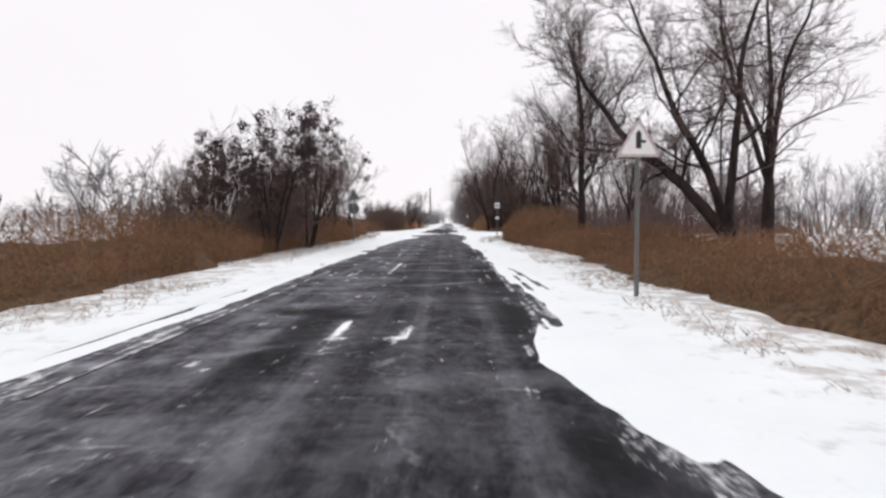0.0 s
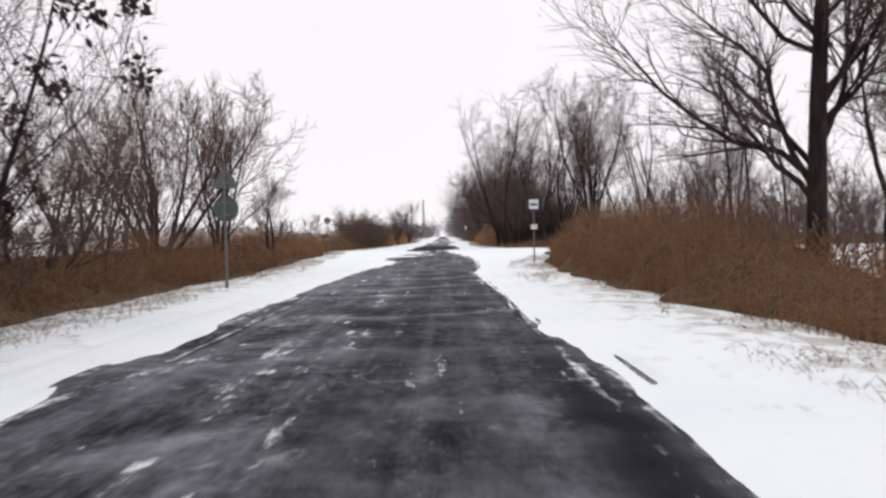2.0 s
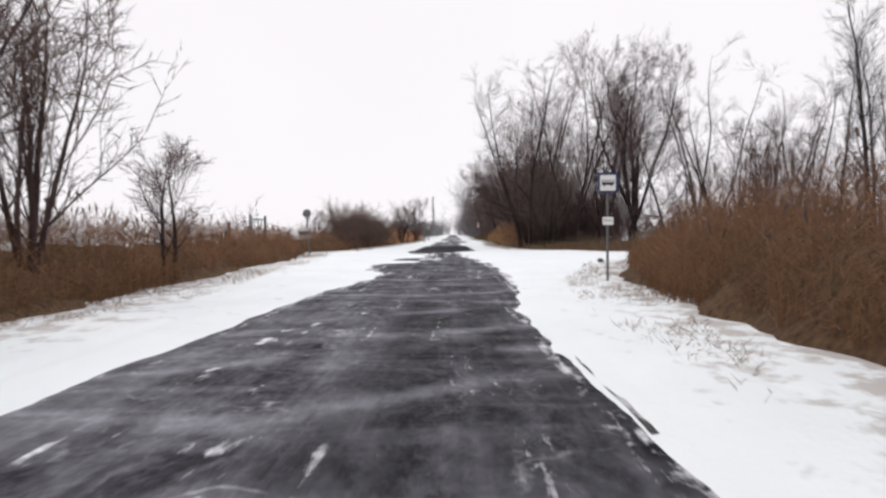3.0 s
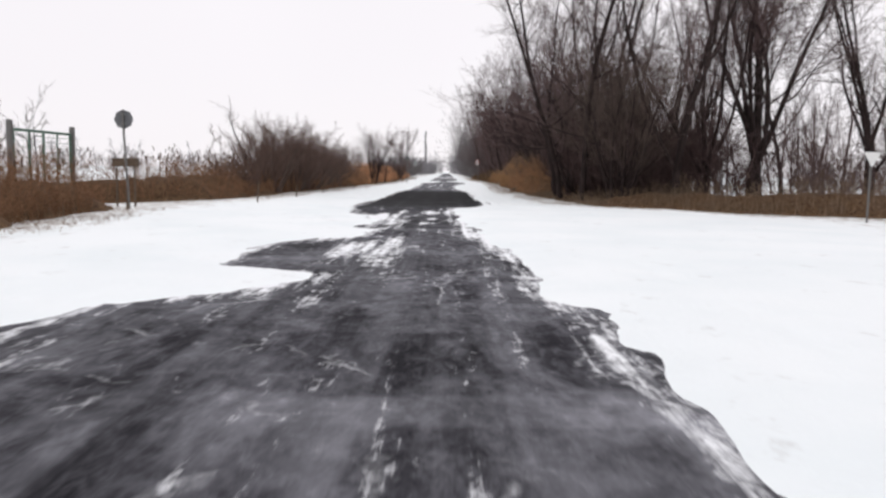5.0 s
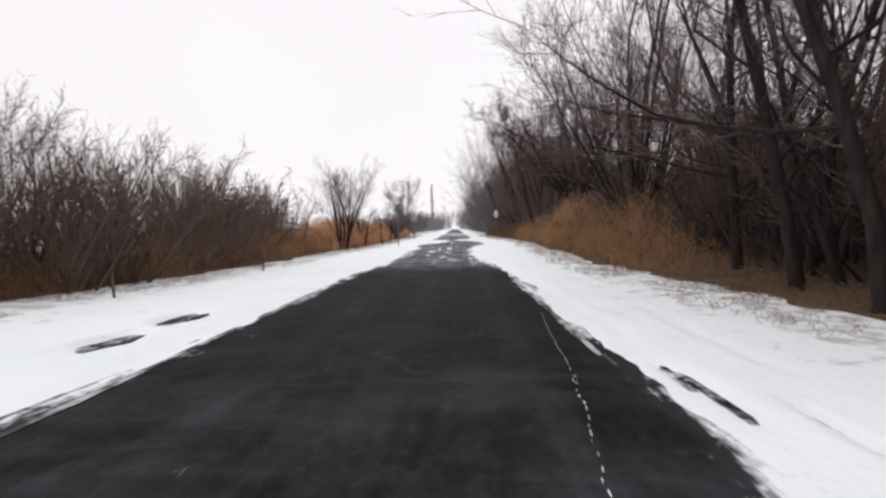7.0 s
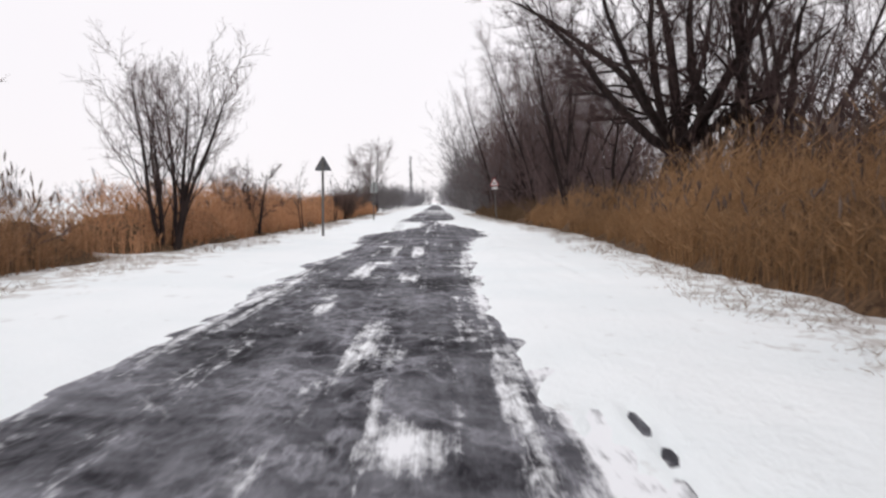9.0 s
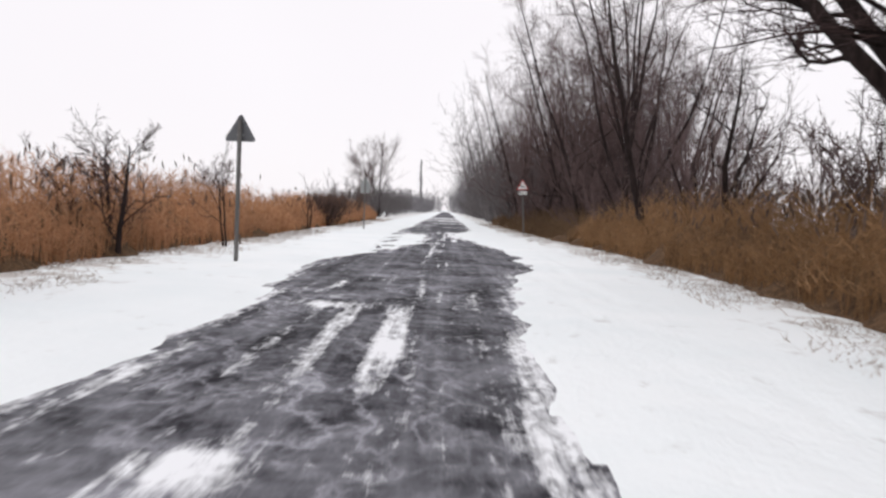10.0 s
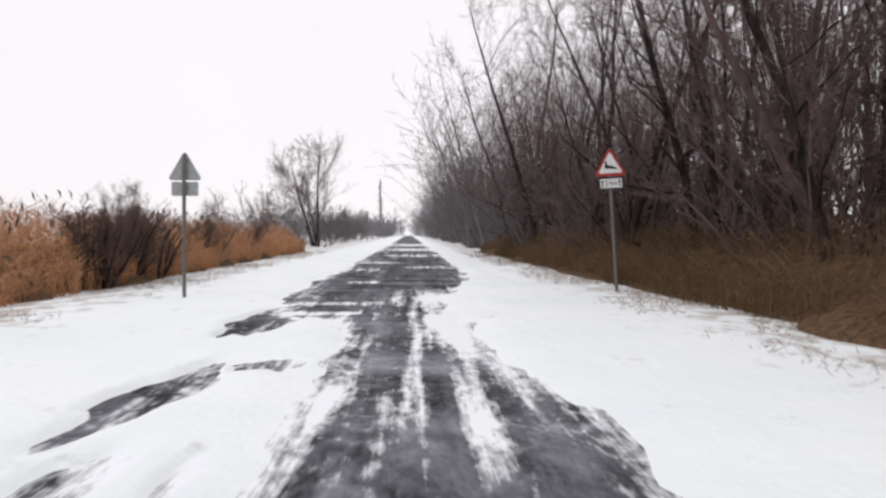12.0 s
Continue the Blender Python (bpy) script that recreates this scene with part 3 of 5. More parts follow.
def wisps(X, Y):
    """Thin snow blown across the carriageway in curved lines."""
    lines = 0 * X
    for y0 in ACROSS:
        bow = y0 + 0.30 * X + 0.5 * np.sin(X * 1.1 + y0) + 0.7 * (fractal(X * 1.3 + y0, 0 * Y + y0, 95, 3) - 0.5)
        lines = np.maximum(lines, np.exp(-((Y - bow) / (0.11 + 0.003 * y0)) ** 2) * ramp01(fractal(X * 0.7, 0 * Y + 3 * y0, 97, 3), 0.30, 0.55))
    return lines


def dust_amount(X, Y):
    a = np.interp(Y, np.array(DUST)[:, 0], np.array(DUST)[:, 1])
    early = 1 - ramp01(Y, 58, 66)
    a = a + 0.5 * ramp01(-X, 1.0, 1.3) * early                                # the older lane holds more of it
    a = a + 0.35 * (np.exp(-((X + 0.2) / 0.16) ** 2) + np.exp(-((X - 0.62) / 0.12) ** 2)) * early
    a = a + 1.1 * ramp01(X, 1.66, 1.85) * early
    for bx, by, ax, ay in MENDED:
        a = a * (1 - 0.85 * np.exp(-(np.abs((X - bx) / ax) ** 4 + np.abs((Y - by) / ay) ** 4)))
    return a


def fresh_asphalt(X, Y):
    """Where the newest, darkest surfacing lies."""
    a = ramp01(Y, 100, 106) * (1 - ramp01(Y, 124, 132))
    for bx, by, ax, ay in MENDED:
        a = np.maximum(a, 0.8 * np.exp(-(np.abs((X - bx) / ax) ** 4 + np.abs((Y - by) / ay) ** 4)))
    return np.maximum(a, 0.55 * ramp01(X, -1.2, -0.95) * (1 - ramp01(Y, 58, 66)))


def marbling(X, Y):
    """Where fine snow lies in wind-drawn veins."""
    m = np.array([(-30, 0.12), (78, 0.15), (84, 0.5), (102, 0.5), (106, 0.0), (127, 0.0), (133, 0.55), (158, 0.5), (164, 0.12), (700, 0.15)])
    return np.interp(Y, m[:, 0], m[:, 1])


def debris(X, Y):
    """Blown bits of reed in the snow near the reeds."""
    a = np.array([(-8, -6.4), (15, -6.2), (34, -7.1), (58, -7.0), (72, -8.1), (97, -10.3), (106, -9.1), (128, -7.7), (150, -7.0), (232, -7.3)])
    b = np.array([(-8, 4.7), (16, 4.4), (33, 5.0), (50, 4.0), (66, 4.7), (81, 8.6), (85, 15.0), (99, 15.0), (106, 5.6), (118, 4.8), (136, 4.8), (155, 6.3), (182, 5.7), (232, 4.9)])
    d = np.minimum(X - np.interp(Y, a[:, 0], a[:, 1]), np.interp(Y, b[:, 0], b[:, 1]) - X)
    return (1 - ramp01(d, 0.0, 2.8)) * (1 - ramp01(-d, 4.0, 8.0))


def snow_height(X, Y):
    e = np.array(EDGE)
    open_road = np.maximum(ramp01(Y, 60, 67) * (1 - ramp01(Y, 101, 105)), ramp01(Y, 124, 134))
    along, across = X * 0.5 + Y * 0.87, X * 0.87 - Y * 0.5                    # along and across the wind
    streak = (fractal(X * 3.6, Y * 0.16, 31, 5) - 0.5) * (1 - open_road) + (fractal(across * 2.6, along * 0.3, 33, 5) - 0.5) * open_road
    left = np.interp(Y, e[:, 0], e[:, 1]) + (fractal(X * 0 + 3, Y * 0.9, 11, 4) - 0.5) * 0.16
    right = np.interp(Y, e[:, 0], e[:, 2]) + (fractal(X * 0 + 7, Y * 0.9, 21, 4) - 0.5) * 0.14
    crumb = fractal(X * 4.5, Y * 0.9, 81, 3) - 0.5
    out = np.maximum(left - X, X - right) + 0.62 * streak + 0.28 * crumb      # metres outside the bare asphalt
    bank = np.clip(out * 0.10, -0.03, 0.05) + 0.05 * ramp01(out, 0.3, 2.5)
    bank = bank + 0.07 * (fractal(X * 0.6, Y * 0.35, 41, 5) - 0.5) * ramp01(out, 0.3, 1.2)
    bank = bank + 0.05 * (fractal(X * 2.6, Y * 0.5, 45, 4) - 0.5) * ramp01(out, 0.2, 0.6) * (1 - ramp01(out, 1.5, 3))
    bank = bank + 0.20 * (fractal(X * 0.16, Y * 0.12, 51, 4) - 0.5) * ramp01(out, 2.5, 6)
    bank = bank + 0.075 * (fractal(X * 1.6, Y * 1.1, 47, 4) - 0.5) * ramp01(out, 0.8, 2.0)
    rut = np.exp(-((X - 3.0 - 0.2 * np.sin(Y * 0.11)) / 0.16) ** 2) + np.exp(-((X + 4.9 + 0.2 * np.sin(Y * 0.09)) / 0.16) ** 2)
    bank = bank - 0.03 * rut * ramp01(out, 0.3, 0.8) * ramp01(fractal(X * 0, Y * 0.07, 49, 3), 0.4, 0.6)
    bank = bank - 0.35 * ramp01(np.abs(X + 1), 9, 16)
    # drifts on the carriageway: long tracks along it and tongues across it
    track = fractal(X * 3.0 + 0.25 * np.sin(Y * 0.12), Y * 0.16, 61, 4)
    tongue = fractal(X * 0.8 + Y * 0.10, Y * 0.40, 71, 5)
    lie = 0.46 * track + 0.34 * tongue + 0.2 * (crumb + 0.5)
    lane = np.clip((lie + 0.30 * cover(X, Y) - 0.93) * 0.14, -0.03, 0.014)
    z = np.where(out > 0.15, np.maximum(bank, lane), np.maximum(np.minimum(bank, 0.03), lane))
    for px, py, ax, ay, turn in BARE:
        u, v = X - px, Y - py
        q = ((u * math.cos(turn) + v * math.sin(turn)) / ax) ** 2 + ((v * math.cos(turn) - u * math.sin(turn)) / ay) ** 2 + 2.2 * crumb + 1.4 * streak
        z = np.minimum(z, -0.05 + 0.12 * ramp01(q, 0.6, 1.6))
    return z


xs = np.unique(np.round(np.concatenate([[-3000, -1200, -500, -250, -140, -90, -60], np.arange(-45, -12, 2.5), np.arange(-12, -5.2, 0.4),
                                        np.arange(-5.2, 3.4, 0.085), np.arange(3.4, 9, 0.3), np.arange(9, 46, 2.5), [60, 90, 140, 250, 500, 1200, 3000]]), 3))
ys = np.unique(np.round(np.concatenate([[-2000, -600, -200, -80, -40, -20], np.arange(-12, 2, 0.8), np.arange(2, 212, 0.27), np.arange(212, 300, 1.2),
                                        np.arange(300, 700, 14), [800, 1000, 1500, 2500, 4500]]), 3))
GX, GY = np.meshgrid(xs, ys)
GZ = snow_height(GX, GY)
ny, nx = GX.shape
idx = np.arange(ny * nx).reshape(ny, nx)
quads = np.stack([idx[:-1, :-1], idx[:-1, 1:], idx[1:, 1:], idx[1:, :-1]], axis=-1).reshape(-1, 4)
ground = mesh_object("ground", np.stack([GX, GY, GZ], axis=-1), [quads], SNOW, smooth=True)
ground.data.attributes.new("debris", "FLOAT", "POINT").data.foreach_set("value", debris(GX, GY).ravel().astype(np.float32))
tagged(ground, "snow-covered verges and fields with wind-blown drifts", "snow", kind="structure")

rx = np.concatenate([np.linspace(-6.2, -4.4, 4), np.arange(-4.2, 2.6, 0.1), np.linspace(2.7, 6.2, 6)])
ry = np.concatenate([np.arange(-30, 2, 2), np.arange(2, 215, 0.22), np.arange(216, 300, 2), np.arange(300, 720, 20)])
RX, RY = np.meshgrid(rx, ry)
RZ = 0.004 * np.cos((RX + 1) * 0.8) + 0.006 * (fractal(RX * 0.5, RY * 0.3, 5, 3) - 0.5)
idx = np.arange(RX.size).reshape(RX.shape)
quads = np.stack([idx[:-1, :-1], idx[:-1, 1:], idx[1:, 1:], idx[1:, :-1]], axis=-1).reshape(-1, 4)
road = mesh_object("road", np.stack([RX, RY, RZ], axis=-1), [quads], ASPHALT, smooth=True)
for key, field in (("cover", cover), ("dust", dust_amount), ("fresh", fresh_asphalt), ("marble", marbling), ("wisps", wisps)):
    road.data.attributes.new(key, "FLOAT", "POINT").data.foreach_set("value", field(RX, RY).ravel().astype(np.float32))
tagged(road, "cracked grey asphalt road dusted with blown snow", "road", kind="structure")


def ground_z(x, y):
    return float(snow_height(np.array([float(x)]), np.array([float(y)]))[0])


def edge_line(x, runs):
    """Worn painted line along the carriageway, in broken runs."""
    vs, fs = [], []
    for a, b in runs:
        n = max(2, int((b - a) / 0.5))
        for k in range(n + 1):
            y = a + (b - a) * k / n
            w = 0.04 + 0.015 * math.sin(y * 3.1) * math.sin(y * 7.7)
            c = (np.interp(y, [8, 20, 26, 33, 42, 105, 112, 125], [1.4, 1.45, 1.5, 1.42, 1.33, 1.39, 1.46, 1.5]) if x > 0 else x) + 0.015 * math.sin(y * 0.3)
            vs += [(c - w, y, 0.011), (c + w, y, 0.011)]
            if k < n:
                i = len(vs) - 2
                fs.append((i, i + 1, i + 3, i + 2))
    return tagged(mesh_object("road_line", vs, [np.array(fs)], LINE), "worn white painted edge line on the asphalt", "road marking", kind="structure")


edge_line(1.33, [(8, 13), (15.5, 26.2), (41, 47), (49, 55), (110, 118), (119, 125)])
edge_line(-3.3, [(6, 22), (38, 47), (104, 113), (114, 121)])


# a crack in the newer asphalt, filled with blown snow in short runs
rng = random.Random(3)
vs, fs, y = [], [], 104.6
while y < 114:
    n = rng.uniform(0.03, 0.16)
    x = np.interp([y, y + n], [104.6, 106, 107.5, 109.4, 111, 113.8, 115], [0.70, 0.72, 0.88, 1.04, 1.10, 1.26, 1.30]) + rng.uniform(-0.015, 0.015)
    w = rng.uniform(0.0015, 0.006)
    i = len(vs)
    vs += [(x[0] - w, y, 0.013), (x[0] + w, y + 0.02, 0.013), (x[1] + w, y + n, 0.013), (x[1] - w, y + n - 0.02, 0.013)]
    fs.append((i, i + 1, i + 2, i + 3))
    y += n + rng.uniform(0.0, 0.2)
tagged(mesh_object("road_crack", vs, [np.array(fs)], SNOW), "thin asphalt crack filled with blown snow", "crack", kind="structure")

# ---------- reeds and grass ----------
def stalks(rng, X, Y, Z, H, lean=0.16, width=0.008, blades=2):
    """Bent stalks with drooping leaf blades."""
    n = len(X)
    az, b = rng.rand(n) * 6.283, lean * (0.3 + rng.rand(n)) * H
    base = np.stack([X, Y, Z - 0.05], axis=1)
    top = base + np.stack([np.cos(az) * b, np.sin(az) * b, H], axis=1)
    P = np.stack([base, top], axis=1)
    R = np.ones((n, 2)) * width * (0.7 + 0.6 * rng.rand(n, 1))
    groups = [(P, R, 3)]
    for k in range(blades):
        f = 0.25 + 0.65 * rng.rand(n, 1)
        root = base + (top - base) * f
        a2, ln = rng.rand(n) * 6.283, (0.22 + 0.3 * rng.rand(n)) * np.clip(H, 0.5, 1.6)
        tip = root + np.stack([np.cos(a2) * ln * 0.6, np.sin(a2) * ln * 0.6, ln * (0.75 - 0.6 * rng.rand(n))], axis=1)
        Q = np.stack([root, tip], axis=1)
        groups.append((Q, np.ones((n, 2)) * width * 1.3, 3))
    return groups, top


def reed_bed(name, label, edge, depth, density, mat, seed, plumes=0.04, along="y", fringe=True, width=0.008, litter=None):
    """edge: rows of (place along, edge across, height); depth: signed distance that the bed reaches back."""
    rng = np.random.RandomState(seed)
    e = np.array(edge, dtype=float)
    a0, a1 = e[0, 0], e[-1, 0]
    n = int(abs(depth) * (a1 - a0) * density)
    A = a0 + (a1 - a0) * rng.rand(n)
    back = rng.rand(n) ** 1.7
    wob = (fractal(A * 0.35, A * 0 + seed, seed, 4) - 0.5) * 1.8
    C = np.interp(A, e[:, 0], e[:, 1]) + np.sign(depth) * np.abs(wob) * 0.6 + depth * back * (0.55 + 0.9 * fractal(A * 0.12, A * 0 + 2.5, seed + 7, 4))
    H = np.interp(A, e[:, 0], e[:, 2]) * (0.40 + 0.66 * ramp01(back * abs(depth), -0.3, 1.5))
    H = H * (0.74 + 0.28 * rng.rand(n)) * (0.88 + 0.5 * (fractal(A * 0.5, C * 0.5, seed + 3, 3) - 0.35))
    X, Y = (C, A) if along == "y" else (A, C)
    Z = snow_height(X, Y)
    groups, top = stalks(rng, X, Y, Z, H, width=width)
    root = new(name)
    mesh_object("stems", *join_tubes(groups), mat, root)
    # matted dead leaves and broken stems on the ground between the stalks
    rows = np.arange(a0, a1, 0.45)
    cols = np.concatenate([[0, 0.12], np.arange(0.35, abs(depth) + 0.6, 0.45)])
    LA, LC = np.meshgrid(rows, cols, indexing="ij")
    front = np.interp(LA, e[:, 0], e[:, 1]) + np.sign(depth) * 1.5 * (fractal(LA * 0.5, LA * 0 + 5, seed + 1, 5) - 0.45)
    ends = ramp01(LA, a0, a0 + 1.6) * (1 - ramp01(LA, a1 - 1.6, a1))
    LC2 = front + np.sign(depth) * LC * (0.45 + 0.75 * fractal(LA * 0.12, LA * 0 + 2.5, seed + 7, 4) + 0.35 * (fractal(LA * 0.9, LA * 0 + 4.5, seed + 8, 3) - 0.5)) * (0.25 + 0.75 * ends)
    LX, LY = (LC2, LA) if along == "y" else (LA, LC2)
    body = np.interp(LA, e[:, 0], e[:, 2])
    rise = np.where((LC == 0) | (LC >= cols[-1]), -0.08, 0.04 + body * (0.12 * ramp01(LC, 0.1, 0.6) + 0.28 * ramp01(LC, 0.4, 1.9)) + 0.32 * body * ramp01(LC, 0.2, 1.0) * (fractal(LX * 2.3, LY * 2.3, seed + 2, 4) - 0.45))
    rise = rise * ends - 0.12 * (1 - ends)
    LZ = snow_height(LX, LY) + rise
    li = np.arange(LX.size).reshape(LX.shape)
    lq = np.stack([li[:-1, :-1], li[:-1, 1:], li[1:, 1:], li[1:, :-1]], axis=-1).reshape(-1, 4)
    if density > 12:
        mesh_object("litter", np.stack([LX, LY, LZ], axis=-1), [lq], litter or LITTER, root, "matted brown reed litter")
    if plumes:
        pick = (rng.rand(n) < plumes) & (H > 1.2)
        t = top[pick]
        m = len(t)
        lean = np.stack([rng.randn(m) * 0.05, rng.randn(m) * 0.05, 0.16 + 0.1 * rng.rand(m)], axis=1)
        P = np.stack([t - lean * 0.3, t + lean * 0.4, t + lean * 1.0 + rng.randn(m, 3) * 0.03], axis=1)
        R = np.ones((m, 3)) * np.array([0.008, 0.028, 0.004])
        mesh_object("plumes", *join_tubes([(P, R, 4)]), PLUME, root, "dark feathery seed plumes")
    if fringe:
        k = int((a1 - a0) * 180)
        A = a0 + (a1 - a0) * rng.rand(k)
        C = np.interp(A, e[:, 0], e[:, 1]) - np.sign(depth) * (rng.rand(k) ** 2.2 * 2.3 - 0.5)
        keep = fractal(A * 0.5, C * 0.7, seed + 9, 3) > 0.5
        A, C = A[keep], C[keep]
        X, Y = (C, A) if along == "y" else (A, C)
        g, _ = stalks(rng, X, Y, snow_height(X, Y), 0.04 + 0.17 * rng.rand(len(A)) ** 2, lean=0.9, width=0.0045, blades=1)
        mesh_object("grass_fringe", *join_tubes(g), GRASS, root, "short dry grass poking out of the snow")
    return tagged(root, label, "reeds", kind="stuff")


reed_bed("reed_bed", "dense brown dry reeds along the snowy verge",
         [(-8, -6.7, 1.75), (15, -6.5, 1.85), (34, -7.4, 1.9), (50, -7.4, 2.1), (58, -7.3, 2.25), (72, -8.4, 2.2), (86, -9.0, 2.1), (97, -10.6, 1.9)],
         -4.0, 36, REED_BROWN, 101)
reed_bed("reed_bed", "dark brown reeds and scrub behind the snowy verge",
         [(101, -12, 1.9), (106, -9.4, 2.05), (112, -9.1, 1.95), (118, -8.8, 1.8), (126, -8.1, 1.75), (133, -7.9, 1.6)], -4.0, 30, REED_BROWN, 102, plumes=0.06)
reed_bed("reed_bed", "sparse tall reeds with large dark seed plumes", [(107, -12.2, 2.3), (118, -12.6, 2.4)], -2.5, 7, REED_BROWN, 112, plumes=0.6, fringe=False)
reed_bed("reed_bed", "sparse tall reeds with large dark seed plumes", [(143.5, -8.7, 2.4), (149.5, -8.9, 2.5)], -1.6, 9, REED_BROWN, 113, plumes=0.6, fringe=False)
reed_bed("reed_bed", "amber dry reeds between bare bushes",
         [(130, -8.0, 1.4), (135, -7.8, 2.0), (143, -7.7, 2.1), (149.2, -7.6, 1.7)], -4.0, 34, REED_AMBER, 111, plumes=0.05)
reed_bed("reed_bed", "tall orange-brown reeds with seed plumes",
         [(150.6, -7.8, 1.3), (153, -7.3, 1.6), (156, -7.0, 2.2), (170, -7.1, 2.5), (181, -7.3, 2.4), (184, -7.4, 1.5), (192, -7.4, 2.1),
          (212, -7.5, 2.2), (232, -7.6, 2.0)], -4.0, 36, REED_ORANGE, 103, plumes=0.05, width=0.012)
reed_bed("reed_bed", "dense brown dry reeds beside the snowy verge",
         [(-8, 5.0, 1.45), (10, 4.9, 1.45), (16, 4.6, 1.4), (21, 4.7, 1.2), (25, 4.8, 1.2), (29, 5.0, 1.5), (33, 5.1, 1.5), (36, 5.0, 1.25), (38, 4.8, 1.15), (41.5, 4.65, 1.15), (44, 4.5, 1.8), (47, 4.3, 2.3), (50, 4.1, 2.55), (57, 4.1, 2.8), (66, 4.9, 2.7), (70, 6.0, 2.2),
          (76, 7.2, 1.5), (81, 8.6, 1.2)], 4.5, 34, REED_BROWN, 104)
reed_bed("reed_bed", "yellowish dry grass and reeds at the edge of the wood",
         [(6.0, 105.5, 0.6), (9, 104, 1.2), (14, 101.8, 1.8), (22, 99.6, 2.1), (45, 98, 2.2)], 3.0, 34, REED_DULL, 105, plumes=0.05, along="x")
reed_bed("reed_bed", "rounded amber reeds at the edge of the wood",
         [(118, 5.8, 0.3), (121, 5.5, 0.5), (124, 5.1, 1.0), (126.5, 4.9, 2.1), (128.5, 4.9, 2.7), (131, 5.0, 2.75), (136, 5.2, 2.6), (139, 5.8, 1.8)], 2.2, 46, REED_AMBER, 106, plumes=0.05)
reed_bed("reed_bed", "tall golden-brown reeds with seed plumes",
         [(139, 5.4, 2.9), (143, 5.3, 3.3), (149, 5.4, 3.4), (155, 5.9, 3.2), (162, 6.3, 2.2), (172, 6.3, 2.6), (178, 6.0, 2.4), (182, 5.8, 1.8)],
         4.0, 40, REED_GOLD, 107, plumes=0.12, width=0.010)
reed_bed("reed_bed", "low dark brown weeds and grass at the foot of the wood",
         [(181, 5.9, 1.9), (187, 5.6, 2.1), (192, 5.4, 2.1), (205, 5.3, 1.9), (232, 5.2, 1.6)], 3.0, 40, REED_DARK, 108, plumes=0.0)
reed_bed("reed_bed", "tall brown weeds filling the floor of the wood",
         [(184, 8.6, 2.2), (192, 8.3, 2.2), (205, 8.0, 2.1), (232, 8.0, 2.0)], 5.0, 22, REED_DARK, 109, plumes=0.0, fringe=False, width=0.012, litter=LEAF_LITTER)
reed_bed("reed_bed", "dull dry grass under the open trees",
         [(106.5, 6.6, 0.3), (116, 6.3, 0.4), (128, 7.8, 1.0), (138, 8.2, 1.3)], 9.0, 12.5, REED_DARK, 110, plumes=0.0, fringe=False, width=0.014, litter=LEAF_LITTER)
reed_bed("reed_bed", "low dry grass and fallen leaves at the edge of the wood",
         [(106, 6.2, 0.3), (110, 5.9, 0.35), (114, 5.6, 0.4), (119, 5.3, 0.45), (126, 5.0, 0.6)], 2.6, 40, REED_DULL, 114, plumes=0.0)


# ---------- trees: single ones ----------
RT = "trees beside the road"
build_tree("tree", 1, (8.2, 22.4, 0), "large bare tree with crooked limbs leaning towards the road", "tree", RT, height=11.5, radius=0.27, stems=3, lean=(-0.26, 0.02),
           spread=25, bole=1.6, fork=0.14, wobble=0.34, curl=0.045, counts=(15, 10, 7, 4), angle=(35, 75), up=0.05, thin=0.006, reach=(0.42, 0.2), stray=1.0)
forked = build_tree("tree", 2, (10.5, 25.0, 0), "bare tree forking into upright spreading limbs", "tree", RT, height=11.5, radius=0.22, stems=4, lean=(0.06, 0),
           spread=32, bole=3.2, fork=0.16, wobble=0.2, curl=0.03, counts=(11, 9, 6, 4), angle=(25, 60), thin=0.006, reach=(0.42, 0.2), stray=1.3)
build_tree("tree", 3, (8.1, 45.8, 0), "tall bare broadleaf tree with a dark single trunk", "tree", RT, height=13, radius=0.25, stems=1, spread=6, wobble=0.14, fork=0.15, counts=(36, 12, 8, 4),
           angle=(35, 62), up=0.13, thin=0.007, reach=(0.37, 0.15), stray=1.3, twig=TWIG_DARK)
copy_tree(forked, 11.6, 49.0, 0, 130, 0.72)
# These slim trees carry the haze before them in their twig colour.
slim = build_tree("tree", 4, (18.5, 78, 0), "slender bare tree standing apart beyond the reeds", "tree", RT, height=12.5, radius=0.14, fork=0.3, counts=(24, 6, 5, 3),
                  angle=(18, 38), reach=(0.22, 0.1), twig=HAZE_MID)
copy_tree(slim, 18.0, 57.7, 0, 70, 0.88)
copy_tree(slim, 24.0, 92, 0, 150, 0.95)
copy_tree(slim, 27.0, 70, 0, 200, 0.8)
copy_tree(slim, 22.0, 84, 0, 20, 0.9)
copy_tree(slim, 31.0, 98, 0, 310, 1.0)
copy_tree(slim, 14.5, 40.5, 0, 250, 0.75)
big = build_tree("tree", 5, (16.3, 113.2, 0), "huge bare tree forking into several thick limbs", "tree", RT, height=19, radius=0.42, stems=7, spread=34, curl=0.05, wobble=0.18, bole=2.6, fork=0.15,
           counts=(11, 9, 7, 4), angle=(22, 50), thin=0.010, reach=(0.42, 0.18))
copy_tree(big, 33.0, 124, 0, 250, 0.75)
build_tree("tree", 33, (8.7, 158.4, 0), "massive dark bare tree with thick limbs fanning out", "tree", RT, height=14, radius=0.6, stems=9, spread=50, bole=3.8, curl=0.03, wobble=0.2, twig=TWIG_DARK,
           fork=0.14, counts=(12, 9, 6, 4), angle=(25, 62), up=0.06, thin=0.008, reach=(0.42, 0.2), stray=1.4)
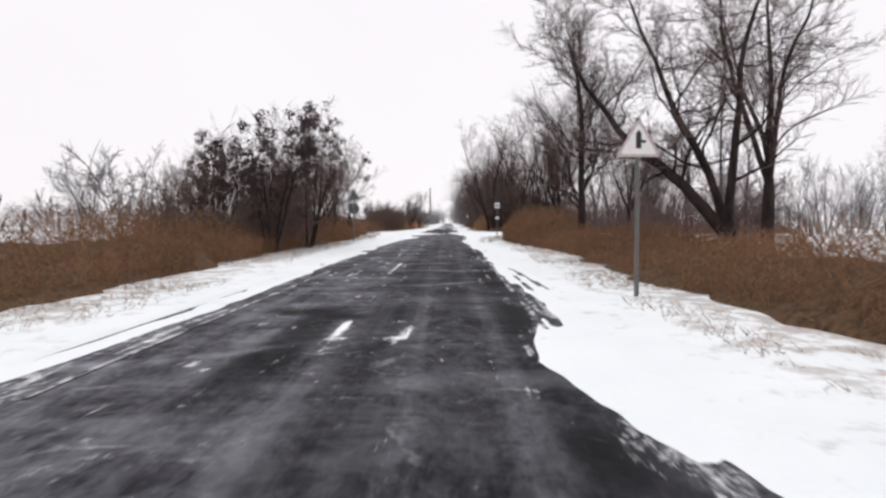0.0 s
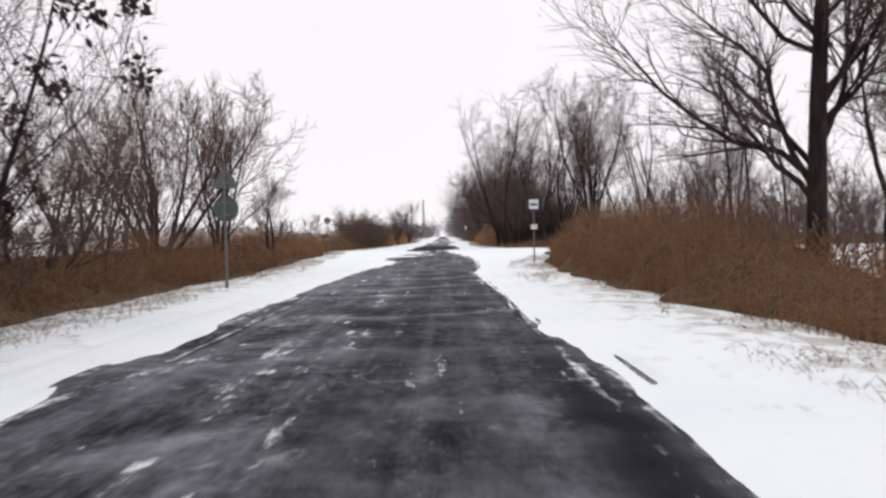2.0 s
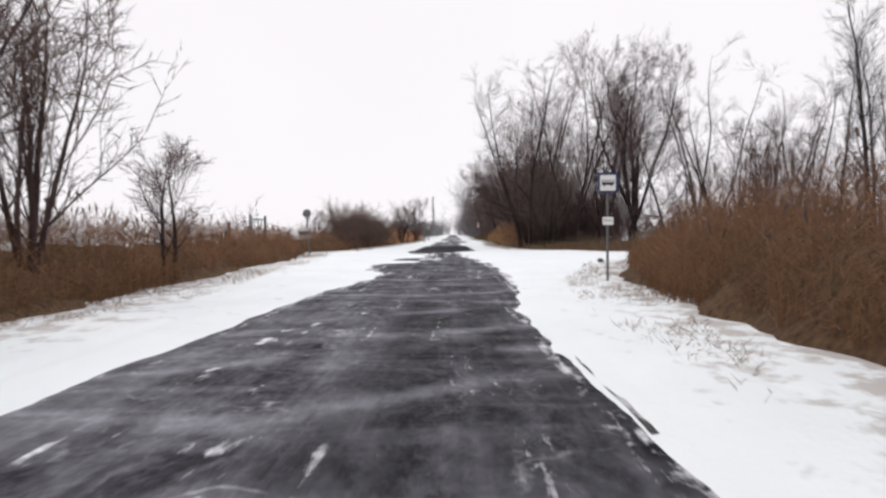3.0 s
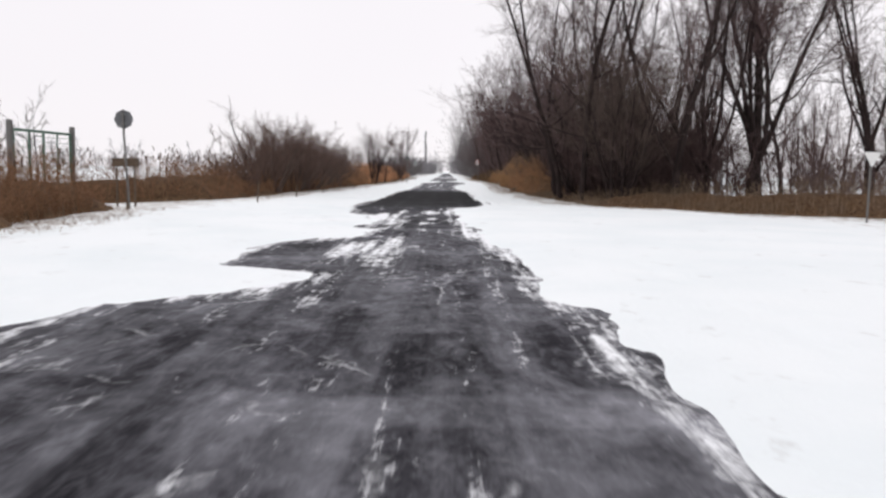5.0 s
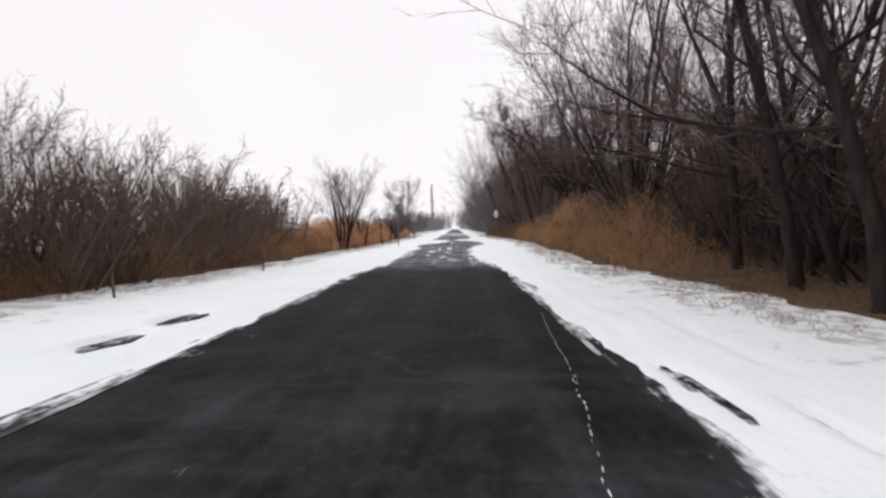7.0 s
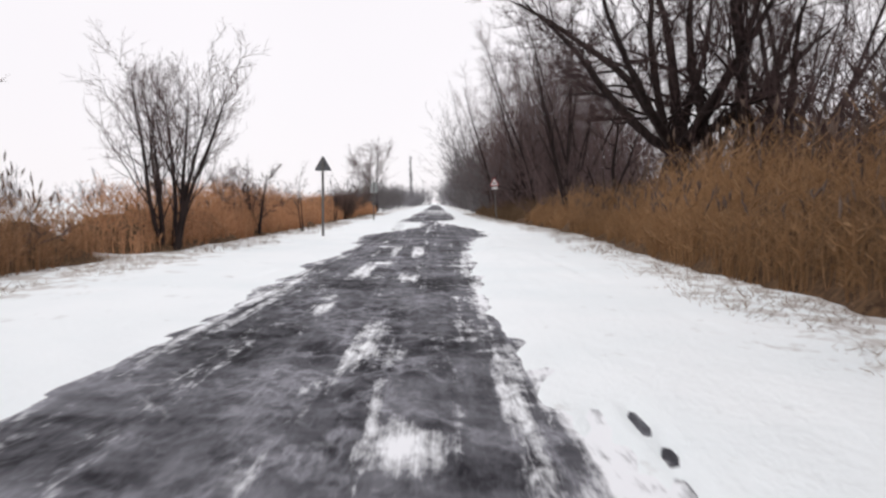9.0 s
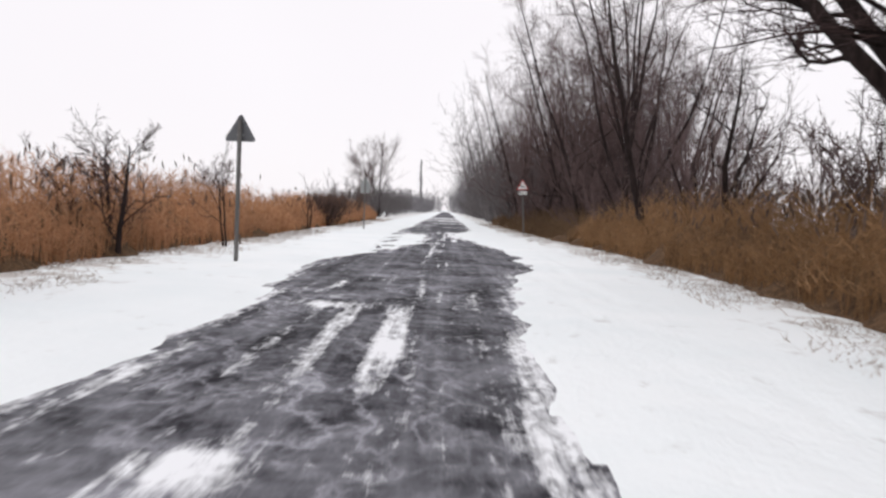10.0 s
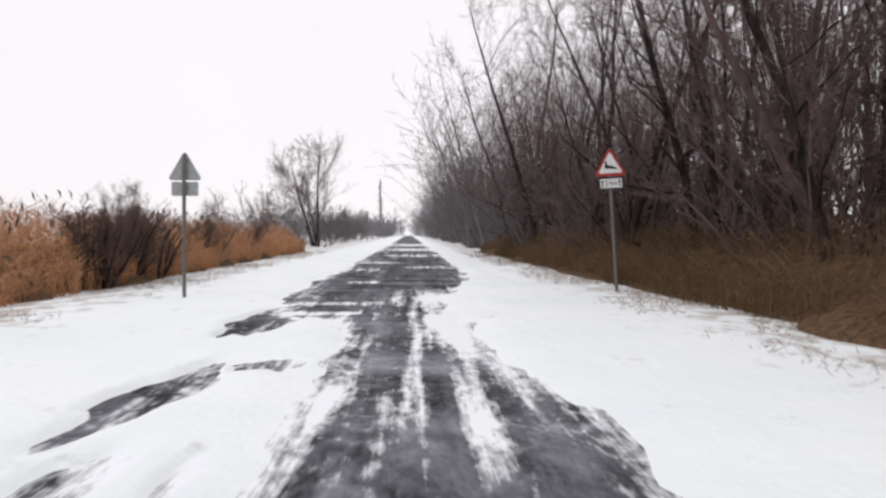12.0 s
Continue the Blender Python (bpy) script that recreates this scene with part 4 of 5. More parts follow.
build_tree("tree", 9, (11.2, 157.5, 0), "massive dark bare tree standing behind tall reeds", "tree", RT, height=12, radius=0.5, stems=5, spread=26, lean=(-0.02, 0.05), wobble=0.2, twig=TWIG_DARK,
           fork=0.12, counts=(9, 8, 6, 4), angle=(25, 50), up=0.08, thin=0.009, reach=(0.3, 0.15), stray=1.3)
build_tree("tree", 7, (7.75, 173.2, 0), "bare dark tree leaning towards the road", "tree", RT, height=10.5, radius=0.17, stems=1, lean=(-0.46, 0), spread=3, fork=0.3, counts=(16, 6, 5, 3), thin=0.008, reach=(0.36, 0.16), stray=1.4, twig=TWIG_DARK)
build_tree("tree", 8, (9.4, 170.6, 0), "bare dark tree with crooked limbs", "tree", RT, height=8.5, radius=0.14, stems=2, spread=26, bole=2.0, fork=0.2, counts=(8, 5, 4, 2), thin=0.008, wobble=0.3, stray=1.4, twig=TWIG_DARK)

LT = "leafy shrubs beside the road"
leafy = build_tree("shrub_tree", 11, (-7.7, 33.7, 0), "tall slender shrub with withered dark leaf clusters", "shrub", LT, height=5.9, radius=0.11, stems=4,
                   spread=15, fork=0.22, counts=(10, 6, 4, 2), thin=0.0055, angle=(25, 58), leaves=1300, leaf_size=0.085, twig=TWIG_DARK)
leafy2 = build_tree("shrub_tree", 12, (-7.2, 40.0, 0), "tall slender shrub with withered dark leaf clusters", "shrub", LT, height=6.4, radius=0.11, stems=4, lean=(0.2, 0),
                    spread=13, fork=0.25, counts=(10, 6, 4, 2), thin=0.0055, angle=(25, 58), leaves=1700, leaf_size=0.085, twig=TWIG_DARK)
copy_tree(leafy, -10.2, 34.7, 0, 120, 0.86)
copy_tree(leafy2, -8.6, 37.0, 0, 200, 0.72)
copy_tree(leafy, -8.6, 43.0, 0, 250, 0.62)
copy_tree(leafy2, -9.4, 31.0, 0, 70, 0.6)
bare_shrub = build_tree("shrub_tree", 13, (-11.0, 33.0, 0), "bare multi-stemmed shrub among the reeds", "shrub", "bare shrubs", height=4.8, radius=0.13, stems=6, spread=30,
                        fork=0.2, counts=(7, 6, 5, 2), thin=0.006, bark=TWIG_BROWN, twig=TWIG_RED)
copy_tree(bare_shrub, -8.6, 35.6, 0, 110, 0.8)
copy_tree(bare_shrub, -8.3, 38.4, 0, 280, 0.75)
copy_tree(bare_shrub, -9.0, 45.5, 0, 60, 1.0)
copy_tree(bare_shrub, -9.4, 49.5, 0, 160, 1.05)
build_tree("willow", 14, (-9.8, 55.2, 0), "bare willow with many upright stems", "tree", RT, height=7.2, radius=0.26, stems=8, spread=34, bole=0.7, stray=1.2, fork=0.16, counts=(9, 6, 5, 3),
           angle=(14, 36), up=0.14, thin=0.0085, bark=TWIG_DARK, twig=TWIG_RED)
build_tree("willow", 15, (-8.8, 59.2, 0), "bare willow with slender upright stems", "tree", RT, height=6.9, radius=0.19, stems=6, spread=26, bole=0.8, stray=1.2, fork=0.16, counts=(8, 6, 5, 3),
           angle=(16, 38), up=0.13, thin=0.008, bark=TWIG_DARK, twig=TWIG_RED)
build_tree("shrub_tree", 16, (-8.2, 65.5, 0), "small bare tree with a rounded crown", "tree", RT, height=4.4, radius=0.12, stems=2, spread=14, fork=0.25, counts=(10, 7, 6, 3), thin=0.006)
copy_tree(bare_shrub, -13.5, 61, 0, 20, 1.1)
# Haze over the field is painted into this tree's bark and twigs.
build_tree("tree", 17, (-43, 92, -0.4), "pale bare tree far out in the field, coloured as in haze", "tree", height=9.5, radius=0.2, stems=3, spread=20, fork=0.2, counts=(9, 8, 6, 3),
           thin=0.016, twig=HAZE_PALE, bark=HAZE_MID)

LS = "bushes along the verge"
bush = build_tree("bush", 21, (-9.6, 114.5, 0), "bare brown bush with many upright stems", "bush", LS, height=3.9, radius=0.13, stems=8, spread=36, fork=0.1,
                  counts=(6, 6, 4, 2), angle=(15, 42), thin=0.005, bark=TWIG_BROWN, twig=TWIG_RED)
bush2 = build_tree("bush", 22, (-9.0, 119.0, 0), "bare brown bush with dense fine twigs", "bush", LS, height=3.6, radius=0.13, stems=9, spread=42, fork=0.08,
                   counts=(6, 6, 4, 2), angle=(15, 45), thin=0.005, bark=TWIG_BROWN, twig=TWIG_RED)
for k, (x, y, turn, s) in enumerate([(-10.4, 117.2, 40, 1.05), (-8.8, 122.3, 100, 1.0), (-10.8, 121, 200, 1.05), (-9.0, 125.6, 300, 1.0), (-11.5, 125, 20, 1.2),
                                     (-9.2, 129.5, 80, 1.0), (-9.4, 133, 170, 0.95), (-9.2, 137.5, 10, 0.9), (-11.0, 135, 210, 1.15), (-10.2, 142, 60, 0.85), (-12.2, 131, 140, 1.2), (-12.5, 138, 250, 1.2)]):
    copy_tree((bush, bush2)[k % 2], x, y, 0, turn, s)
thicket = build_tree("bush", 27, (-7.7, 193.3, 0), "small dense dark bush at the edge of the snow", "bush", LS, height=1.9, radius=0.14, stems=12, spread=26, fork=0.1,
                     counts=(7, 6, 5, 3), angle=(15, 45), thin=0.005, twig=TWIG_RED)
copy_tree(thicket, -7.9, 195.4, 0, 130, 1.08)
copy_tree(thicket, -7.8, 197.6, 0, 250, 1.05)
copy_tree(bush2, -8.6, 206, 0, 220, 0.8)
copy_tree(bush, -8.6, 214, 0, 320, 0.9)
build_tree("dead_trunk", 23, (-9.6, 113, 0), "leaning bare stem with few branches", "tree", height=4.6, radius=0.07, lean=(-0.27, 0), fork=0.6, counts=(5, 3, 3, 1), thin=0.006)
build_tree("young_tree", 24, (-7.6, 152.3, 0), "young bare tree with many upright stems at the verge", "tree", RT, height=5.2, radius=0.17, stems=7, spread=15, curl=0.04, fork=0.18,
           counts=(8, 6, 5, 2), angle=(18, 45), up=0.12, thin=0.0055, twig=TWIG)
sapling = build_tree("sapling", 25, (-7.3, 162, 0), "small bare thorny shrub in front of orange reeds", "shrub", "saplings on the verge", height=3.0, radius=0.12, stems=3, spread=24, fork=0.15, wobble=0.2,
                     counts=(9, 6, 5, 3), angle=(30, 65), thin=0.006, twig=TWIG_DARK)
thin_sapling = build_tree("sapling", 28, (-6.3, 167.2, 0), "thin bare sapling beside the traffic sign", "shrub", "saplings on the verge", height=2.7, radius=0.045, stems=2, spread=10, fork=0.3,
           counts=(6, 3, 3, 1), angle=(25, 55), thin=0.006)
copy_tree(thin_sapling, -7.1, 185.0, 0, 220, 0.9)
copy_tree(thin_sapling, -7.25, 185.3, 0, 80, 0.82)
roadside = build_tree("tree", 26, (-9.4, 253.6, 0), "bare spreading tree behind bushes beside the road", "tree", RT, height=10.5, radius=0.24, stems=3, spread=22, fork=0.25,
                      counts=(9, 8, 6, 3), thin=0.012)
copy_tree(roadside, -46, 300, -0.3, 80, 0.9)

# ---------- the wood ----------
WOOD_GROUP = "trees of the roadside wood"
kinds = []
for k, (h, r, stems, spread, fork, bole, counts) in enumerate([(16, 0.15, 1, 7, 0.14, 0, (20, 8, 6, 2)), (17, 0.17, 3, 18, 0.10, 3.5, (10, 6, 5, 2)), (15, 0.13, 1, 8, 0.12, 0, (20, 8, 6, 2)),
                                                         (18, 0.2, 4, 26, 0.12, 2.2, (9, 7, 5, 2)), (14, 0.13, 2, 18, 0.12, 1.6, (10, 7, 5, 2)), (16, 0.18, 4, 30, 0.1, 4.5, (8, 7, 5, 2))]):
    kinds.append(build_tree("wood_tree", 40 + k, (9 + 2.5 * k, 121 + 3 * k, 0), "tall bare dark tree in the roadside wood", "tree", WOOD_GROUP, height=h, radius=r, stems=stems, bole=bole,
                            spread=spread, fork=fork, counts=counts, angle=(28, 68), up=0.09, thin=0.006, wobble=0.17, stray=1.6, curl=0.03, reach=(0.30, 0.15), twig=TWIG))
rng = random.Random(7)
spots = [(6.4, 108.6), (6.0, 112.6), (6.3, 116.0), (6.7, 120.2), (12.5, 110.0), (14.4, 116.5), (7.4, 118.2), (9.6, 128.0), (9.8, 133.0), (9.4, 138.0), (8.6, 114.5), (21.5, 112), (24.5, 117),
         (29, 109), (34, 118), (7.6, 187.6), (9.0, 183.6), (7.85, 195.0), (6.9, 199), (7.3, 206), (6.7, 213.9), (10.2, 186), (11.5, 193), (9.2, 196.5), (10.8, 201), (6.9, 222), (7.2, 230), (11.6, 163.5), (14.6, 161.2)]
tries = 0
while len(spots) < 68 and tries < 5000:
    tries += 1
    y = rng.uniform(106, 236)
    x = rng.uniform(7.5, 24) if y > 176 or y < 142 else rng.uniform(11.5, 26)
    if (y < 142 and x > 10.5 and rng.random() < 0.75) or (160 < y < 182 and x < 15) or (140 < y < 182 and x > 0.46 * (y - 130)) or (176 < y < 222 and x > 5.5 + 0.45 * (y - 172)) or (182 < y < 200 and x < 17) or (x > 13 and rng.random() < 0.35):
        continue
    if all((x - a) ** 2 + (y - b) ** 2 > 2.3 ** 2 for a, b in spots):
        spots.append((x, y))
for x, y in spots:
    copy_tree(rng.choice(kinds if x > 7.9 else kinds[0:3:2]), x, y, -0.1, rng.uniform(0, 360), rng.uniform(0.82, 1.12))
under = build_tree("bush", 60, (8.6, 107.5, 0), "dark bare undergrowth bush at the foot of the wood", "bush", "undergrowth of the wood", height=4.2, radius=0.18, stems=6, spread=34,
                   fork=0.1, counts=(5, 5, 3, 2), angle=(20, 55), thin=0.008)
build_tree("willow", 62, (7.6, 134.5, 0), "bare willow with many spreading limbs behind amber reeds", "tree", RT, height=10.5, radius=0.26, stems=8, spread=25, bole=1.4, stray=1.3, fork=0.16,
           counts=(10, 7, 5, 3), angle=(16, 42), up=0.11, thin=0.007)
brush = build_tree("bush", 61, (7.6, 106.9, 0), "tall dark brown bush at the corner of the wood", "bush", "undergrowth of the wood", height=6.5, radius=0.16, stems=10, spread=20,
                   fork=0.08, counts=(8, 6, 5, 2), angle=(15, 40), thin=0.006, twig=TWIG_BROWN)
for x, y, turn, s in [(9.4, 126.5, 80, 1.0), (8.6, 109.6, 200, 1.15), (9.0, 113.0, 300, 1.1), (10.4, 131.4, 20, 0.9)]:
    copy_tree(brush, x, y, 0, turn, s)
for k in range(16):
    y = rng.uniform(106, 140) if k < 6 else rng.uniform(160, 234)
    x = rng.uniform(7.2, 10.5)
    copy_tree(under, x, y, 0, rng.uniform(0, 360), rng.uniform(0.7, 1.25))


def distant_wood(name, label, seed, count, x_range, y_range, height, mat, thin, z=-0.3, stems=2, counts=(6, 4, 3, 1), spread=14):
    """A far belt of bare trees and scrub."""
    r = np.random.RandomState(seed)
    base = []
    for k in range(3):
        (p0, p1, _), b, _ = tree_mesh_groups(seed + k, 1.0, 0.02, stems=stems, spread=spread, fork=0.15, counts=counts, angle=(20, 50), thin=thin / height, wobble=0.14)
        base.append(join_tubes([(p0[0][:, ::3], p0[1][:, ::3], 5), (p1[0][:, ::3], p1[1][:, ::3], 3)] + [(P[:, ::max(1, P.shape[1] - 1)], R[:, ::max(1, P.shape[1] - 1)], 3) for P, R, _ in b]))
    vs, qs, ts, off = [], [], [], 0
    for k in range(count):
        V, (q, t) = base[k % 3]
        a, s = r.rand() * 6.283, height * (0.65 + 0.6 * r.rand())
        M = np.array([[math.cos(a), -math.sin(a), 0], [math.sin(a), math.cos(a), 0], [0, 0, 1]]) * s
        o = np.array([x_range[0] + (x_range[1] - x_range[0]) * r.rand(), y_range[0] + (y_range[1] - y_range[0]) * (k + r.rand()) / count, z])
        vs.append(V @ M.T + o), qs.append(q + off), ts.append(t + off)
        off += len(V)
    return tagged(mesh_object(name, np.concatenate(vs), [np.concatenate(qs), np.concatenate(ts)], mat), label, "woodland", kind="stuff")


distant_wood("undergrowth", "greyish bare scrub behind the reeds", 214, 40, (10.5, 17), (25, 80), 3.3, TWIG, 0.0115, -0.1, 3, (5, 5, 4, 1), 34)
distant_wood("undergrowth", "dark scrub around the big tree", 217, 24, (10.5, 17), (149, 165), 6.5, TWIG_DARK, 0.0138, -0.1, 3, (6, 5, 4, 1), 30)
distant_wood("undergrowth", "dark scrub between the bushes", 218, 56, (-12.5, -8.9), (109, 148), 3.3, TWIG_RED, 0.01035, -0.1, 3, (5, 4, 4, 1), 36)
distant_wood("undergrowth", "grey scrub under the open trees", 215, 40, (12, 36), (106, 130), 3.4, TWIG, 0.0115, -0.1, 3, (5, 5, 4, 1), 34)
distant_wood("undergrowth", "dense dark scrub below the leafy shrubs", 221, 18, (-11.5, -7.7), (28, 45), 3.3, TWIG, 0.01035, -0.1, 3, (6, 5, 4, 1), 26)
distant_wood("undergrowth", "dark bare scrub standing in the reeds", 216, 22, (-12.5, -8.3), (26, 43), 2.9, TWIG_BROWN, 0.01035, -0.1, 3, (5, 5, 4, 1), 26)
distant_wood("undergrowth", "tangled dark undergrowth filling the roadside wood", 211, 26, (8.6, 13), (118, 142), 4.0, TWIG_BROWN, 0.01265, -0.1, 3, (5, 4, 4, 1), 30)
distant_wood("undergrowth", "low dark scrub between the trunks", 219, 60, (7.4, 14), (107, 124), 3.8, TWIG_DARK, 0.0115, -0.1, 3, (5, 4, 4, 1), 34)
distant_wood("undergrowth", "dark scrub closing the depth of the roadside wood", 224, 44, (10.5, 21), (124, 146), 6.5, TWIG_DARK, 0.0138, -0.1, 3, (6, 5, 4, 1), 28)
distant_wood("undergrowth", "tangled dark undergrowth behind the tall reeds", 213, 30, (11, 19), (157, 180), 5, TWIG, 0.01495, -0.1, 3, (5, 4, 4, 1), 30)
distant_wood("undergrowth", "tangled brown undergrowth filling the roadside wood", 212, 44, (7.2, 17), (180, 207), 4.2, TWIG, 0.0138, -0.1, 3, (5, 4, 4, 1), 30)
# The further half is greyer: haze put into its twig colour.
distant_wood("undergrowth", "tangled grey undergrowth filling the roadside wood", 222, 54, (6.8, 17), (207, 238), 5.5, TWIG_HAZED, 0.01495, -0.1, 3, (5, 4, 4, 1), 30)
distant_wood("wood_thicket", "slender bare trees crowding the roadside wood", 223, 32, (7.4, 16), (187, 236), 10.5, TWIG, 0.009, -0.1, 2, (10, 6, 5, 2), 18)
distant_wood("distant_wood", "grey bare wood standing back from the road", 208, 40, (22, 50), (106, 142), 8, TWIG, 0.012, -0.2, 2, (7, 5, 4, 1), 16)
# From here on, the haze of distance is put into the twig colours.
distant_wood("distant_wood", "grey bare wood beyond the reeds", 209, 26, (30, 60), (60, 104), 9, HAZE_MID, 0.014, -0.3, 2, (7, 5, 4, 1), 16)
distant_wood("distant_wood", "bare wood continuing along the road, greyed as by haze", 201, 76, (6.4, 17), (234, 330), 13, TWIG_HAZED, 0.016, -0.1)
distant_wood("distant_wood", "bare wood far down the road, paled as by haze", 202, 74, (6.4, 17), (325, 640), 13, HAZE_PALE, 0.035, -0.1)
distant_wood("distant_scrub", "bare scrub and bushes lining the far road", 203, 45, (-15, -8.6), (236, 330), 4.8, TWIG_HAZED, 0.016, 0, 4, (4, 4, 3, 1), 30)
distant_wood("distant_scrub", "grey scrub at the foot of the far wood", 220, 50, (6.3, 13), (232, 420), 6.0, TWIG_HAZED, 0.018, -0.1, 4, (5, 4, 3, 1), 30)
distant_wood("distant_scrub", "pale scrub lining the far road", 204, 44, (-16, -8), (330, 640), 6.0, HAZE_PALE, 0.045, 0, 4, (4, 4, 3, 1), 26)
distant_wood("distant_wood", "pale tree belt across the snowy field", 205, 90, (-170, -70), (60, 360), 7.5, HAZE_PALE, 0.035, -0.5, 3, (4, 4, 3, 1), 26)
distant_wood("distant_wood", "bluish hazy tree belt beyond the open field", 206, 55, (70, 110), (20, 260), 9, HAZE_PALE, 0.03, -0.5, 3, (4, 4, 3, 1), 26)
distant_wood("distant_wood", "pale hazy wood at the end of the road", 207, 80, (-60, 60), (640, 700), 13, HAZE_PALE, 0.06, 0, 3, (4, 4, 3, 1), 20)


# ---------- signs ----------
def rounded(points, r, steps=4):
    """A polygon with its corners rounded, in x and z."""
    out, n = [], len(points)
    for k in range(n):
        p, a, b = Vector(points[k]), Vector(points[k - 1]), Vector(points[(k + 1) % n])
        u, v = (a - p).normalized(), (b - p).normalized()
        half = u.angle(v) / 2
        d = r / math.tan(half)
        c = p + (u + v).normalized() * (r / math.sin(half))
        s, e = p + u * d - c, p + v * d - c
        for i in range(steps + 1):
            q = s.lerp(e, i / steps).normalized() * r
            out.append(tuple(c + q))
    return out


def slab(outline, y0, y1, hole=None):
    """A plate between y0 and y1 with that outline in x and z; hole: an inner outline with as many points."""
    bm = bmesh.new()
    f = [bm.verts.new((x, y0, z)) for x, z in outline]
    b = [bm.verts.new((x, y1, z)) for x, z in outline]
    n = len(f)
    for k in range(n):
        bm.faces.new((f[k], f[(k + 1) % n], b[(k + 1) % n], b[k]))
    if hole:
        f2 = [bm.verts.new((x, y0, z)) for x, z in hole]
        b2 = [bm.verts.new((x, y1, z)) for x, z in hole]
        for k in range(n):
            j = (k + 1) % n
            bm.faces.new((f2[j], f2[k], b2[k], b2[j]))
            bm.faces.new((f[j], f[k], f2[k], f2[j]))
            bm.faces.new((b[k], b[j], b2[j], b2[k]))
    else:
        bm.faces.new(f[::-1])
        bm.faces.new(b)
    bmesh.ops.recalc_face_normals(bm, faces=bm.faces)
    return bm


def tube_part(name, a, b, r, mat, parent, sides=12, label=""):
    bm = bmesh.new()
    a, b = Vector(a), Vector(b)
    m = Matrix.Translation((a + b) / 2) @ (b - a).to_track_quat("Z", "Y").to_matrix().to_4x4()
    bmesh.ops.create_cone(bm, cap_ends=True, segments=sides, radius1=r, radius2=r, depth=(b - a).length, matrix=m)
    return part(name, bm, mat, parent, label)


def triangle(side, cz, flip=False):
    h = side * 0.866
    s = -1 if flip else 1
    return [(-side / 2, cz - s * h / 2), (side / 2, cz - s * h / 2), (0, cz + s * h / 2)][::s]


def disc(r, cx, cz, n=28):
    return [(cx + r * math.cos(2 * math.pi * k / n), cz + r * math.sin(2 * math.pi * k / n)) for k in range(n)]


def box_outline(w, h, cz, cx=0.0):
    return [(cx - w / 2, cz - h / 2), (cx + w / 2, cz - h / 2), (cx + w / 2, cz + h / 2), (cx - w / 2, cz + h / 2)]


def post(root, top, r, mat, base=-0.4):
    tube_part("pole", (0, 0.035 + r, base), (0, 0.035 + r, top), r, mat, root)
    tube_part("pole_cap", (0, 0.035 + r, top), (0, 0.035 + r, top + 0.012), r * 1.08, BLACK, root)


def clamps(root, r, *heights):
    for z in heights:
        part("clamp", slab(box_outline(0.16, 0.04, z), 0.006, 0.034), STEEL, root)


def place_sign(root, x, y, turn=0, lean=0.0):
    root.matrix_basis = pose(x, y, ground_z(x, y), 0, lean, turn)


# warning sign with a junction symbol, its sheet faded
s = tagged(new("traffic_sign"), "faded triangular warning sign with a black junction symbol", "road sign", "road signs")
post(s, 3.2, 0.045, POLE_GREY)
part("panel", slab(rounded(triangle(0.82, 2.86), 0.05), 0, 0.006), SIGN_BACK_PALE, s)
part("border", slab(rounded(triangle(0.82, 2.86), 0.05), -0.004, 0, rounded(triangle(0.66, 2.84), 0.03)), FADED, s)
part("face", slab(rounded(triangle(0.655, 2.84), 0.03), -0.003, 0), WHITE, s)
part("symbol", slab([(-0.05, 2.66), (0.05, 2.66), (0.05, 2.76), (0.13, 2.76), (0.13, 2.81), (0.05, 2.81), (0.05, 2.92), (0, 3.0), (-0.05, 2.92)], -0.008, -0.003), BLACK, s)
clamps(s, 0.045, 2.68, 2.98)
place_sign(s, 3.52, 13.8)

# bus stop
s = tagged(new("bus_stop_sign"), "square bus stop sign with a white timetable plate below", "road sign", "road signs")
post(s, 3.05, 0.035, POLE_GREY)
part("panel", slab(rounded(box_outline(0.58, 0.58, 2.74), 0.05), 0, 0.006), SIGN_BACK, s)
part("border", slab(rounded(box_outline(0.58, 0.58, 2.74), 0.05), -0.004, 0, rounded(box_outline(0.44, 0.44, 2.74), 0.03)), BLUE, s)
part("face", slab(rounded(box_outline(0.435, 0.435, 2.74), 0.03), -0.003, 0), WHITE, s)
bus = part("symbol", slab(rounded(box_outline(0.34, 0.13, 2.75), 0.02), -0.008, -0.003), BLACK, s)
for k in range(4):
    part("bus_window", slab(rounded(box_outline(0.055, 0.05, 2.775, -0.115 + 0.077 * k), 0.008, 2), -0.010, -0.008), WHITE, bus)
for dx in (-0.09, 0.10):
    part("bus_wheel", slab(disc(0.03, dx, 2.675, 14), -0.008, -0.003), BLACK, bus)
part("plate", slab(rounded(box_outline(0.30, 0.22, 1.68), 0.015, 2), 0, 0.006), WHITE, s, "small white timetable plate")
part("plate_mark", slab(box_outline(0.2, 0.02, 1.70), -0.003, 0), SIGN_BACK, s)
clamps(s, 0.035, 2.6, 2.88, 1.68)
place_sign(s, 4.22, 65)

# signs seen from behind
s = tagged(new("traffic_sign"), "grey backs of a triangular and a round traffic sign", "road sign", "road signs")
post(s, 3.5, 0.045, POLE_GREY)
part("triangle_panel", slab(rounded(triangle(0.8, 3.14), 0.05), 0, 0.006), SIGN_BACK, s)
part("round_panel", slab(disc(0.36, 0, 2.22), 0, 0.006), SIGN_BACK_GREEN, s)
clamps(s, 0.045, 2.95, 3.25, 2.05, 2.4)
place_sign(s, -6.12, 50.5, 180)

s = tagged(new("stop_sign"), "grey back of an octagonal sign on a leaning pole", "road sign", "road signs")
